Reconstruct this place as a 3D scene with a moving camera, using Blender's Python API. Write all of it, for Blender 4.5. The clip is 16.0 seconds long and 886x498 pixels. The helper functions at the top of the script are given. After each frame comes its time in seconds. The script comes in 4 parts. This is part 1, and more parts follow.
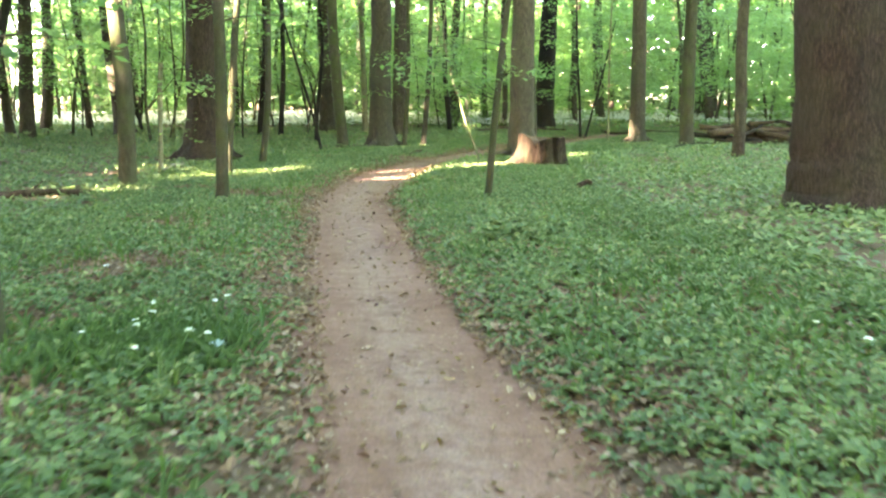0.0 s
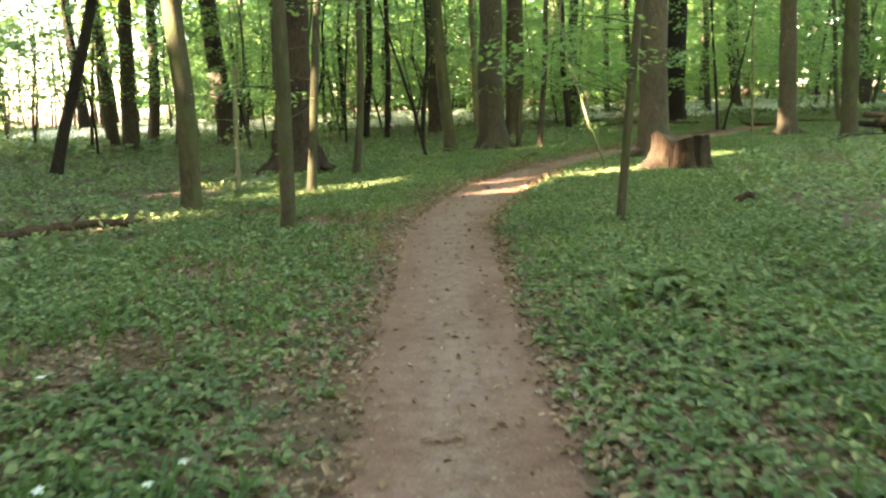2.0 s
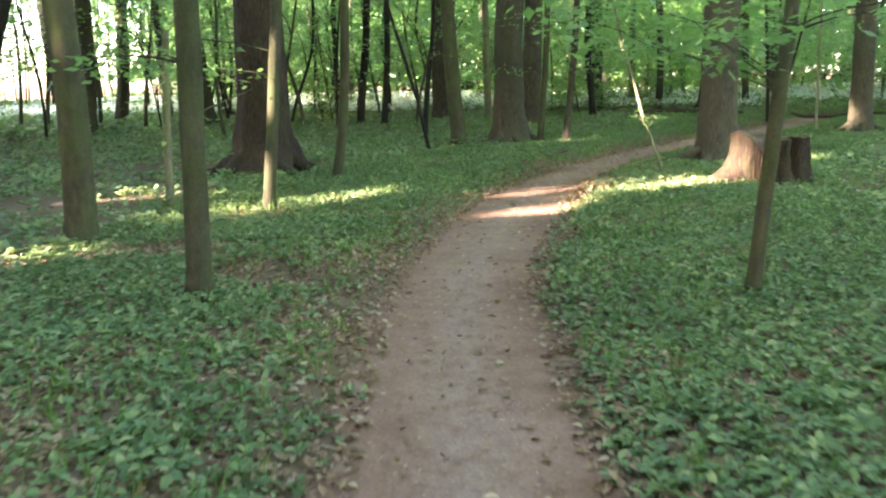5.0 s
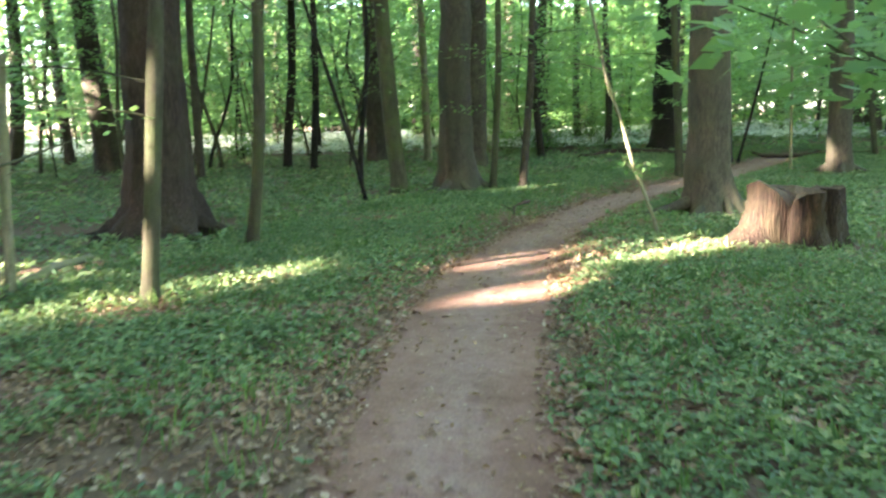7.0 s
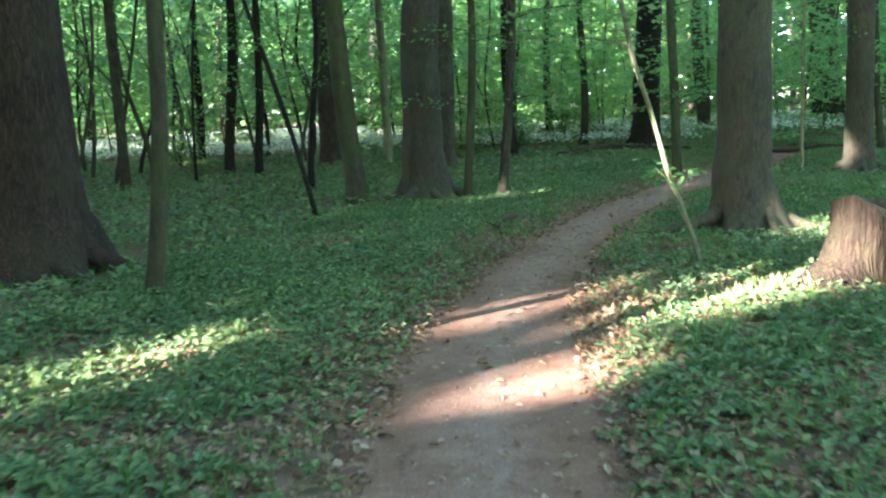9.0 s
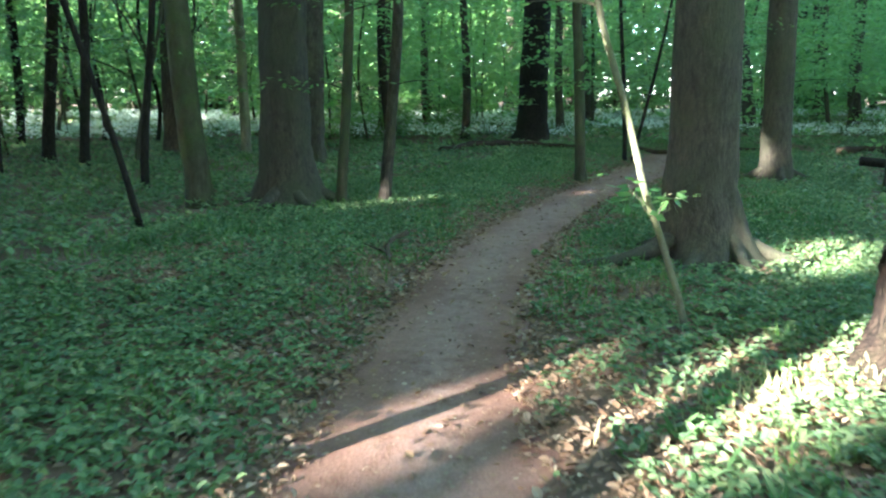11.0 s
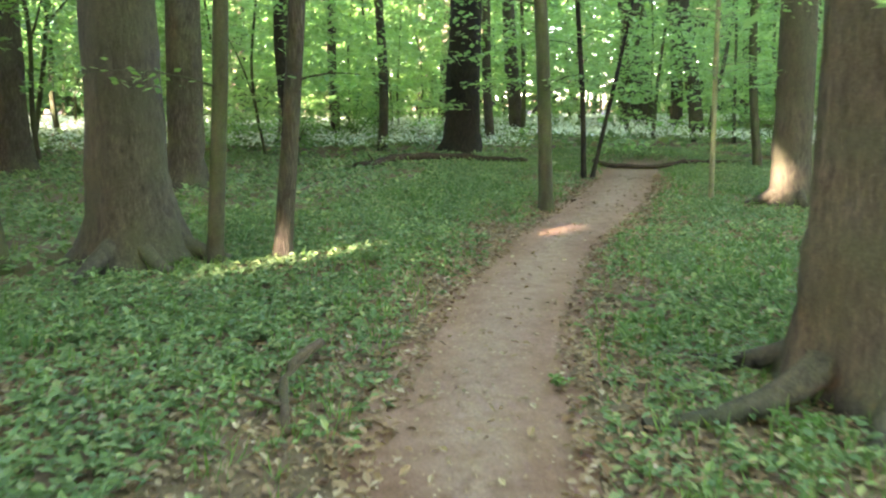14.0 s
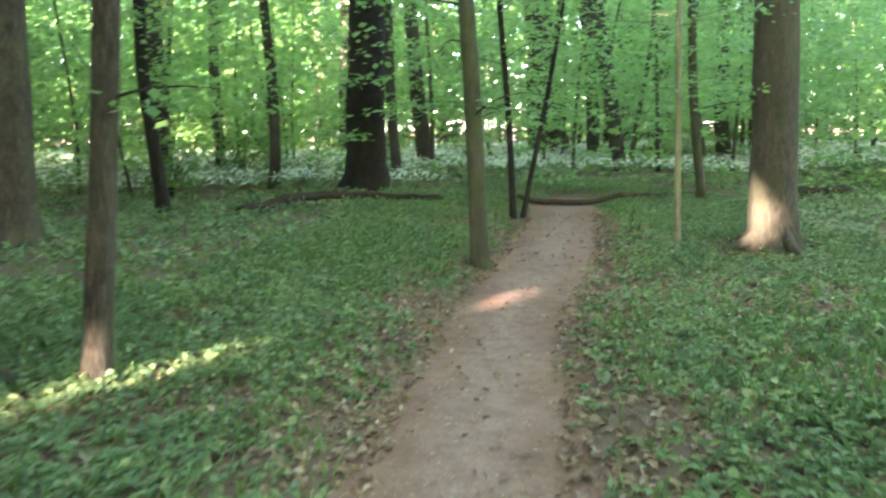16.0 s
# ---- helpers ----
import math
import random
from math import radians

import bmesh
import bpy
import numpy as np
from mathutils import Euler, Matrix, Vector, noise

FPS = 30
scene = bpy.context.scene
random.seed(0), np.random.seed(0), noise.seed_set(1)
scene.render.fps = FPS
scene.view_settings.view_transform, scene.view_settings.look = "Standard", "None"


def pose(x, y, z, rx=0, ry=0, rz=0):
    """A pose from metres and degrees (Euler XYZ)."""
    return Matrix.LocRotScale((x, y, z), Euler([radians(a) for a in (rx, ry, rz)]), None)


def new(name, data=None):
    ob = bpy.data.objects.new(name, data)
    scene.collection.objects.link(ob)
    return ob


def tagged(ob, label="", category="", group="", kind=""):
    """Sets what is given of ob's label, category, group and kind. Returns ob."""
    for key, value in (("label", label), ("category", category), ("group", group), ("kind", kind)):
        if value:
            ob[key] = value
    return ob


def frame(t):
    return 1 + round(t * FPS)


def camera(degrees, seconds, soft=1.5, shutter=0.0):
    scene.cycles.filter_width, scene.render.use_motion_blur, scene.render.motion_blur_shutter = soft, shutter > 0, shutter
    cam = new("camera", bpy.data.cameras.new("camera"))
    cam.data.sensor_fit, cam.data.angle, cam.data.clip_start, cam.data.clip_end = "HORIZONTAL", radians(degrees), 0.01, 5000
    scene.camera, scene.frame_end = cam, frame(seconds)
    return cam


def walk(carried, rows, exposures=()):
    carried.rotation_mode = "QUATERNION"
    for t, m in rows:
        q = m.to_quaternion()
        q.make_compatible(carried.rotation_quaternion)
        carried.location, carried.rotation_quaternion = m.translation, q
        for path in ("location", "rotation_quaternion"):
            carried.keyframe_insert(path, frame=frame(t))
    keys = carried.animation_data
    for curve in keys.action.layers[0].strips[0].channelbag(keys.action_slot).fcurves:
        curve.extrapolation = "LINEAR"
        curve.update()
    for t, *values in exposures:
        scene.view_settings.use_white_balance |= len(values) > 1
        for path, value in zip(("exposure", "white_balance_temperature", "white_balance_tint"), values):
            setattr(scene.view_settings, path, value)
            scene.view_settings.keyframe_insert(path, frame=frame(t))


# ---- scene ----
cam = camera(54.5, 16.0, 2.2, 0.6)
METRES, EYE, TILT, LEAN, TURN = 21.7, 1.5, 0.0, 0.0, 0.0
ROWS = [
    (0.0, 0.0, 0.0, 0.0, -0.01, -9.73, 0.08),
    (0.5, 0.0048, 0.0309, 0.0003, 1.39, -8.68, 0.96),
    (1.0, 0.0065, 0.0612, 0.0015, 4.51, -10.05, 1.15),
    (1.5, 0.0037, 0.0915, 0.0021, 4.39, -10.31, 1.05),
    (2.0, 0.0007, 0.1233, 0.0025, 7.72, -9.87, 2.26),
    (2.5, -0.0038, 0.1554, 0.0021, 6.77, -9.87, -0.1),
    (3.0, -0.0051, 0.1875, 0.0013, 8.76, -11.04, -1.07),
    (3.5, -0.0095, 0.2178, 0.0024, 8.56, -9.59, -0.14),
    (4.0, -0.0148, 0.2478, 0.0027, 4.65, -10.32, 0.14),
    (4.5, -0.0214, 0.277, 0.0038, 8.05, -11.23, 1.13),
    (7.0, -0.0511, 0.432, 0.0045, 3.48, -8.73, 1.49),
    (7.5, -0.0573, 0.4624, 0.0049, -1.54, -7.9, 2.7),
    (8.0, -0.061, 0.494, 0.0055, 1.23, -8.61, 2.58),
    (10.5, -0.0658, 0.6538, 0.0034, -3.63, -9.52, -0.61),
    (11.0, -0.0669, 0.6847, 0.0034, -8.03, -10.06, -0.06),
    (11.5, -0.0652, 0.7163, 0.0033, -8.33, -10.54, -1.07),
    (12.0, -0.0639, 0.7473, 0.0029, -11.68, -10.77, -0.01),
    (12.5, -0.0601, 0.7775, 0.0019, -11.2, -8.4, 0.31),
    (13.0, -0.0568, 0.8074, 0.0015, -11.61, -8.84, -0.93),
    (13.5, -0.0539, 0.8378, 0.0017, -14.2, -9.57, 0.14),
    (14.0, -0.0498, 0.8684, 0.0021, -14.25, -9.74, -0.02),
    (14.5, -0.046, 0.8999, 0.0022, -17.65, -9.63, 0.09),
    (15.0, -0.038, 0.9315, 0.0012, -17.63, -10.41, 0.51),
    (15.5, -0.0302, 0.9605, 0.0009, -18.33, -9.27, -0.09),
    (16.0, -0.02, 0.9881, 0.0013, -20.84, -7.83, 0.73),
]
EXPOSURES = [(0.0, 5.58, 7300, 15), (1.0, 5.4, 7600, 17), (1.5, 5.15, 7900, 17), (2.0, 4.85, 8200, 17), (3.5, 4.7, 8100, 17), (4.5, 5.0, 7100, 17), (7.0, 4.95, 6300, 15), (7.5, 5.1, 5800, 10), (8.0, 4.85, 5750, 10), (10.5, 4.47, 5250, 6), (12.0, 4.4, 5250, 6), (12.5, 4.43, 5700, 3), (13.0, 4.85, 6650, 12), (13.5, 5.15, 6850, 18), (14.0, 5.55, 7000, 20), (14.5, 5.46, 7100, 20), (16.0, 5.45, 6500, 20)]
walk(cam, [(t, pose(0, 0, EYE, TILT, LEAN, TURN) @ pose(METRES * x, METRES * y, METRES * z, 90 + pitch, roll, yaw)) for t, x, y, z, yaw, pitch, roll in ROWS], EXPOSURES)

# ---- light ----
SUN_EL, SUN_TO = radians(21), radians(38)  # height of the sun; its rays travel to +x, turned 38 degrees to +y
RAY = Vector((math.cos(SUN_EL) * math.cos(SUN_TO), math.cos(SUN_EL) * math.sin(SUN_TO), -math.sin(SUN_EL)))
sun = new("sun", bpy.data.lights.new("sun", "SUN"))
sun.data.energy, sun.data.angle, sun.data.color = 5.0, radians(0.53), (1.0, 0.89, 0.73)
sun.matrix_world = Matrix.Translation((0, 0, 40)) @ RAY.to_track_quat("-Z", "Y").to_matrix().to_4x4()
world = bpy.data.worlds.new("world")
scene.world = world
world.use_nodes = True
sky = world.node_tree.nodes.new("ShaderNodeTexSky")
sky.sky_type, sky.sun_disc = "NISHITA", False
sky.sun_elevation, sky.sun_rotation = SUN_EL, radians(232)
back = world.node_tree.nodes["Background"]
back.inputs["Strength"].default_value = 0.075
world.node_tree.links.new(sky.outputs[0], back.inputs[0])


# ---- materials ----
def material(name):
    m = bpy.data.materials.new(name)
    m.use_nodes = True
    t = m.node_tree
    t.nodes.clear()
    return m, t, t.nodes.new("ShaderNodeOutputMaterial")


def node(t, kind, **sockets):
    n = t.nodes.new(kind)
    for k, v in sockets.items():
        s = n.inputs[k.replace("_", " ")]
        if isinstance(v, bpy.types.NodeSocket):
            t.links.new(v, s)
        else:
            s.default_value = v
    return n


def ramp(t, fac, *stops):
    n = t.nodes.new("ShaderNodeValToRGB")
    t.links.new(fac, n.inputs[0])
    while len(n.color_ramp.elements) < len(stops):
        n.color_ramp.elements.new(0.5)
    for e, (at, c) in zip(n.color_ramp.elements, stops):
        e.position, e.color = at, (*c, 1) if len(c) == 3 else c
    return n.outputs[0]


def noise_tex(t, vec, scale, detail=4.0, rough=0.6):
    n = node(t, "ShaderNodeTexNoise", Scale=scale, Detail=detail, Roughness=rough)
    t.links.new(vec, n.inputs["Vector"])
    return n.outputs["Fac"]


def mix_col(t, fac, a, b, blend="MIX"):
    n = t.nodes.new("ShaderNodeMix")
    n.data_type, n.blend_type = "RGBA", blend
    for i, v in ((0, fac), (6, a), (7, b)):
        if isinstance(v, bpy.types.NodeSocket):
            t.links.new(v, n.inputs[i])
        else:
            n.inputs[i].default_value = v if i == 0 else (*v, 1)
    return n.outputs[2]


def leaf_material(name, cols, through_col, translucent=0.4, rough=0.5):
    """Leaves: each one its own tint; light shines through them."""
    m, t, out = material(name)
    geo = t.nodes.new("ShaderNodeNewGeometry")
    col = ramp(t, geo.outputs["Random Per Island"], *[(i / (len(cols) - 1), c) for i, c in enumerate(cols)])
    n = noise_tex(t, geo.outputs["Position"], 0.7, 3.0)
    col = mix_col(t, 0.55, col, ramp(t, n, (0.3, (0.55, 0.62, 0.55)), (0.7, (1.25, 1.2, 0.95))), "MULTIPLY")
    p = node(t, "ShaderNodeBsdfPrincipled", Base_Color=col, Roughness=rough)
    p.inputs["Specular IOR Level"].default_value = 0.22
    tr = node(t, "ShaderNodeBsdfTranslucent", Color=mix_col(t, 0.6, col, through_col))
    mx = node(t, "ShaderNodeMixShader", Fac=translucent)
    t.links.new(p.outputs[0], mx.inputs[1])
    t.links.new(tr.outputs[0], mx.inputs[2])
    t.links.new(mx.outputs[0], out.inputs[0])
    return m


def bark_material(name, dark, light, moss, moss_amount, scale=1.0, ridge=0.5, furrow=0.0):
    """Bark: streaks and blotches at two scales; furrow adds a net of narrow upright cracks between plates."""
    m, t, out = material(name)
    co = t.nodes.new("ShaderNodeTexCoord").outputs["Object"]
    rnd = t.nodes.new("ShaderNodeObjectInfo").outputs["Random"]
    wob = node(t, "ShaderNodeTexNoise", Vector=co, Scale=5.0, Detail=3.0).outputs["Color"]
    warped = mix_col(t, 0.06, co, wob, "ADD")
    long_co = node(t, "ShaderNodeMapping", Vector=warped, Scale=(scale * 9, scale * 9, scale * 3.2)).outputs[0]
    a = noise_tex(t, long_co, 2.2, 6.0, 0.7)
    b = noise_tex(t, co, 2.3, 4.0)
    wide = noise_tex(t, co, 0.8, 3.0)
    fine = noise_tex(t, co, 55.0, 3.0, 0.7)
    col = mix_col(t, ramp(t, a, (0.3, (0, 0, 0)), (0.68, (1, 1, 1))), dark, light)
    height = mix_col(t, 0.35, a, fine)
    if furrow:
        plates = node(t, "ShaderNodeMapping", Vector=warped, Scale=(scale * 38, scale * 38, scale * 4.0)).outputs[0]
        vor = node(t, "ShaderNodeTexVoronoi", Vector=plates, Scale=1.0)
        vor.feature = "DISTANCE_TO_EDGE"
        crack = ramp(t, vor.outputs["Distance"], (0.0, (0, 0, 0)), (0.35, (1, 1, 1)))
        col = mix_col(t, furrow, col, mix_col(t, crack, [0.32 * v for v in dark], col))
        height = mix_col(t, 0.6 * furrow, height, crack)
    col = mix_col(t, ramp(t, b, (0.42, (0, 0, 0)), (0.62, (moss_amount,) * 3)), col, moss)
    col = mix_col(t, 0.55, col, ramp(t, wide, (0.3, (0.62, 0.62, 0.6)), (0.7, (1.3, 1.28, 1.2))), "MULTIPLY")
    col = mix_col(t, 0.5, col, ramp(t, fine, (0.3, (0.6, 0.6, 0.6)), (0.7, (1.3, 1.3, 1.3))), "MULTIPLY")
    col = mix_col(t, 0.35, col, ramp(t, rnd, (0.0, (0.6, 0.6, 0.62)), (1.0, (1.3, 1.22, 1.1))), "MULTIPLY")
    bump = node(t, "ShaderNodeBump", Strength=ridge, Distance=0.03, Height=height)
    p = node(t, "ShaderNodeBsdfPrincipled", Base_Color=col, Roughness=0.9, Normal=bump.outputs[0])
    p.inputs["Specular IOR Level"].default_value = 0.15
    t.links.new(p.outputs[0], out.inputs[0])
    return m


def soil_material(name, stops, scale, bump_depth, worn=None):
    m, t, out = material(name)
    co = t.nodes.new("ShaderNodeTexCoord").outputs["Object"]
    a = noise_tex(t, co, 0.9 * scale, 5.0)
    b = noise_tex(t, co, 7.0 * scale, 5.0, 0.7)
    c = noise_tex(t, co, 60.0 * scale, 3.0)
    col = ramp(t, mix_col(t, 0.45, a, b), *stops)
    if worn:
        mid = t.nodes.new("ShaderNodeAttribute")
        mid.attribute_name = "worn"
        wear = node(t, "ShaderNodeMath", Value=mid.outputs["Fac"])
        wear.operation = "MULTIPLY"
        t.links.new(ramp(t, b, (0.32, (0.0, 0.0, 0.0)), (0.64, (1.0, 1.0, 1.0))), wear.inputs[1])
        col = mix_col(t, wear.outputs[0], col, worn)
    col = mix_col(t, 0.6, col, ramp(t, c, (0.25, (0.55, 0.52, 0.5)), (0.7, (1.35, 1.33, 1.3))), "MULTIPLY")
    bump = node(t, "ShaderNodeBump", Strength=0.8, Distance=bump_depth, Height=mix_col(t, 0.5, b, c))
    p = node(t, "ShaderNodeBsdfPrincipled", Base_Color=col, Roughness=0.95, Normal=bump.outputs[0])
    p.inputs["Specular IOR Level"].default_value = 0.1
    t.links.new(p.outputs[0], out.inputs[0])
    return m


M_GROUND = soil_material("forest_soil", [(0.3, (0.075, 0.052, 0.034)), (0.5, (0.155, 0.104, 0.07)), (0.68, (0.115, 0.098, 0.05))], 1.0, 0.03)
M_PATH = soil_material("trodden_earth", [(0.3, (0.12, 0.06, 0.041)), (0.5, (0.21, 0.116, 0.083)), (0.68, (0.27, 0.163, 0.124))], 1.0, 0.014, (0.265, 0.172, 0.138))
M_HERB = leaf_material("herb_leaf", [(0.058, 0.1, 0.047), (0.12, 0.18, 0.084), (0.2, 0.265, 0.122), (0.11, 0.18, 0.105), (0.33, 0.335, 0.17)], (0.25, 0.34, 0.09), 0.3, 0.6)
M_LUSH = leaf_material("lush_leaf", [(0.06, 0.115, 0.046), (0.085, 0.155, 0.062), (0.13, 0.2, 0.085)], (0.2, 0.3, 0.08), 0.3, 0.5)
M_SCRAP = leaf_material("pale_blue_paper", [(0.45, 0.55, 0.62), (0.5, 0.6, 0.68)], (0.5, 0.6, 0.65), 0.2, 0.7)
M_GRASS = leaf_material("grass_blade", [(0.06, 0.14, 0.03), (0.11, 0.21, 0.05), (0.2, 0.24, 0.09)], (0.2, 0.32, 0.05), 0.3, 0.5)
M_LITTER = leaf_material("dead_leaf", [(0.12, 0.068, 0.042), (0.23, 0.135, 0.085), (0.33, 0.215, 0.15), (0.17, 0.092, 0.056), (0.43, 0.32, 0.24)], (0.3, 0.16, 0.06), 0.12, 0.6)
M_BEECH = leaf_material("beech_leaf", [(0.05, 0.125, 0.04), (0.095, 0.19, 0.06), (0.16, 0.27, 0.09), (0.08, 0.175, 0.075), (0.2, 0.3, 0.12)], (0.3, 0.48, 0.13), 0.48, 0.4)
# Sunlight painted into the leaf colour: a lighter copy of the beech leaf.
M_SUNTINTBEECH = leaf_material("sun_tint_beech_leaf", [(0.10, 0.2, 0.06), (0.16, 0.29, 0.09), (0.24, 0.37, 0.14), (0.13, 0.26, 0.11)], (0.38, 0.58, 0.2), 0.5, 0.4)
# Shade painted into the leaf colour: a darker copy for the far wood.
M_SHADETINTLEAF = leaf_material("shade_tint_far_leaf", [(0.04, 0.105, 0.035), (0.07, 0.15, 0.05), (0.11, 0.2, 0.07), (0.06, 0.14, 0.07)], (0.2, 0.36, 0.11), 0.42, 0.5)
M_CANOPY = leaf_material("canopy_leaf", [(0.06, 0.15, 0.025), (0.10, 0.22, 0.035), (0.13, 0.27, 0.05)], (0.28, 0.50, 0.06), 0.45, 0.5)
M_PETAL = leaf_material("white_petal", [(0.75, 0.77, 0.74), (0.85, 0.85, 0.82)], (0.8, 0.8, 0.75), 0.3, 0.5)
M_OAK = bark_material("oak_bark", (0.035, 0.027, 0.022), (0.12, 0.096, 0.076), (0.085, 0.088, 0.05), 0.45, 1.0, 1.0, 0.6)
M_REDOAK = bark_material("reddish_oak_bark", (0.03, 0.02, 0.017), (0.10, 0.068, 0.054), (0.06, 0.058, 0.03), 0.3, 1.0, 1.0, 0.65)
M_SMOOTH = bark_material("smooth_grey_bark", (0.036, 0.03, 0.023), (0.125, 0.104, 0.078), (0.066, 0.066, 0.04), 0.7, 1.1, 1.0, 0.22)
M_DARK = bark_material("dark_wet_bark", (0.014, 0.011, 0.01), (0.05, 0.038, 0.034), (0.04, 0.04, 0.02), 0.2, 1.0, 1.0, 0.6)
M_BEECHBARK = bark_material("grey_green_bark", (0.034, 0.031, 0.021), (0.085, 0.076, 0.052), (0.055, 0.07, 0.028), 0.8, 0.6, 0.4, 0.1)
M_PALE = bark_material("pale_smooth_bark", (0.1, 0.09, 0.06), (0.24, 0.22, 0.155), (0.25, 0.27, 0.12), 0.5, 0.6, 0.3)
M_ROT = bark_material("rotten_wood", (0.018, 0.012, 0.009), (0.13, 0.082, 0.058), (0.06, 0.06, 0.03), 0.4, 1.2, 1.0, 0.4)
M_STUMP = bark_material("stump_wood", (0.012, 0.008, 0.006), (0.062, 0.038, 0.027), (0.05, 0.042, 0.022), 0.5, 0.7, 1.0, 0.6)
M_CUT = bark_material("weathered_cut_wood", (0.05, 0.034, 0.024), (0.13, 0.09, 0.062), (0.08, 0.07, 0.036), 0.5, 1.0, 0.9)
M_STRAW = leaf_material("dry_grass", [(0.36, 0.32, 0.17), (0.5, 0.45, 0.27), (0.32, 0.36, 0.15)], (0.5, 0.45, 0.2), 0.35, 0.6)


# ---- building helpers ----
RNG = np.random.default_rng(7)


def mesh_of(name, verts, faces, mat, smooth=False):
    """A mesh from an array of points and an array of faces with as many corners each."""
    verts, faces = np.asarray(verts, np.float32), np.asarray(faces, np.int32)
    me = bpy.data.meshes.new(name)
    me.vertices.add(len(verts))
    me.vertices.foreach_set("co", verts.ravel())
    k = faces.shape[1]
    me.loops.add(faces.size)
    me.loops.foreach_set("vertex_index", faces.ravel())
    me.polygons.add(len(faces))
    me.polygons.foreach_set("loop_start", np.arange(0, faces.size, k, dtype=np.int32))
    me.polygons.foreach_set("use_smooth", np.full(len(faces), smooth))
    me.update(calc_edges=True)
    me.materials.append(mat)
    return me


def child(name, me, parent, label=""):
    ob = new(name, me)
    ob.parent = parent
    return tagged(ob, label)


def lattice(ix, iy):
    h = (ix.astype(np.int64) * 374761393 + iy.astype(np.int64) * 668265263) & 0xFFFFFFFF
    h = ((h ^ (h >> 13)) * 1274126177) & 0xFFFFFFFF
    return ((h ^ (h >> 16)) & 0xFFFF) / 65535.0


def fbm(x, y, size, octaves=3):
    """Smooth noise from 0 to 1 with patches of about that size."""
    total, weight = 0.0, 0.0
    for o in range(octaves):
        u, v = x / size * 2 ** o + 17.3 * o, y / size * 2 ** o + 5.1 * o
        i, j = np.floor(u), np.floor(v)
        f, q = u - i, v - j
        f, q = f * f * (3 - 2 * f), q * q * (3 - 2 * q)
        n = (lattice(i, j) * (1 - f) + lattice(i + 1, j) * f) * (1 - q) + (lattice(i, j + 1) * (1 - f) + lattice(i + 1, j + 1) * f) * q
        total, weight = total + n * 0.5 ** o, weight + 0.5 ** o
    return total / weight


# ---- ground and path ----
# middle of the path: x, y, width
TRAIL = [(0.8, -9, 1.1), (0.6, -3, 1.1), (0.35, 0, 1.1), (0.09, 3.1, 1.05), (-0.21, 4.85, 1.0), (-0.6, 7.1, 0.97), (-0.92, 9.5, 1.0), (-1.36, 12.9, 1.0), (-1.34, 14.9, 1.03), (-1.27, 16.2, 1.05),
         (-1.1, 18.2, 0.95), (-0.93, 19.1, 0.85), (-0.5, 20.9, 0.78), (0.1, 22.7, 0.78), (0.5, 23.8, 0.78), (1.15, 25.2, 0.78), (2.5, 27.7, 0.8), (4.0, 29.9, 0.9), (5.7, 32.7, 0.9), (7.0, 35.0, 0.9), (8.3, 36.7, 0.8), (10.8, 38.6, 0.7)]


def spline(points, step):
    p = np.array(points, float)
    out = []
    for i in range(1, len(p) - 2):
        n = max(2, int(np.linalg.norm(p[i + 1, :2] - p[i, :2]) / step))
        for s in np.arange(n)[:, None] / n:
            a, b, c, d = p[i - 1], p[i], p[i + 1], p[i + 2]
            out.append((0.5 * (2 * b + (c - a) * s + (2 * a - 5 * b + 4 * c - d) * s ** 2 + (3 * b - a - 3 * c + d) * s ** 3)))
    return np.array(out).reshape(-1, p.shape[1])


MIDDLE = spline(TRAIL, 0.1)
MIDDLE[:, 2] *= np.interp(MIDDLE[:, 1], [14, 21], [1.2, 1.36])


def off_path(x, y):
    """Distance from the path's edge (negative on it)."""
    x, y = np.atleast_1d(np.asarray(x, float)), np.atleast_1d(np.asarray(y, float))
    out = np.empty(x.shape)
    m = MIDDLE[::3]
    for s in range(0, x.size, 40000):
        d = np.hypot(x.flat[s:s + 40000][:, None] - m[:, 0], y.flat[s:s + 40000][:, None] - m[:, 1]) - m[:, 2] / 2
        out.flat[s:s + 40000] = d.min(1)
    return out


def ground_z(x, y, d=None):
    x, y = np.atleast_1d(np.asarray(x, float)), np.atleast_1d(np.asarray(y, float))
    d = off_path(x, y) if d is None else d
    s = np.clip((d + 0.15) / 0.6, 0, 1)
    s = s * s * (3 - 2 * s)
    return 0.075 * s + (fbm(x, y, 1.7) - 0.5) * (0.02 + 0.08 * s) + 0.015 * np.clip(y - 27, 0, 25)


def steps(lo, a, b, hi, fine):
    mid = np.arange(a, b + 1e-6, fine)
    left, right, s = [], [], fine
    p = a
    while p > lo:
        s *= 1.25
        p -= s
        left.append(p)
    p, s = b, fine
    while p < hi:
        s *= 1.25
        p += s
        right.append(p)
    return np.array(left[::-1] + list(mid) + right)


gx, gy = steps(-1500, -8, 9, 1500, 0.18), steps(-1500, 1, 39, 1500, 0.18)
X, Y = np.meshgrid(gx, gy)
Z = ground_z(X.ravel(), Y.ravel())
n, idx = len(gx), np.arange(len(gx) * len(gy)).reshape(len(gy), len(gx))
quads = np.stack([idx[:-1, :-1], idx[:-1, 1:], idx[1:, 1:], idx[1:, :-1]], -1).reshape(-1, 4)
tagged(new("ground", mesh_of("ground", np.stack([X.ravel(), Y.ravel(), Z], 1), quads, M_GROUND, True)), "dark forest soil with leaf mould under low plants", "ground", kind="structure")

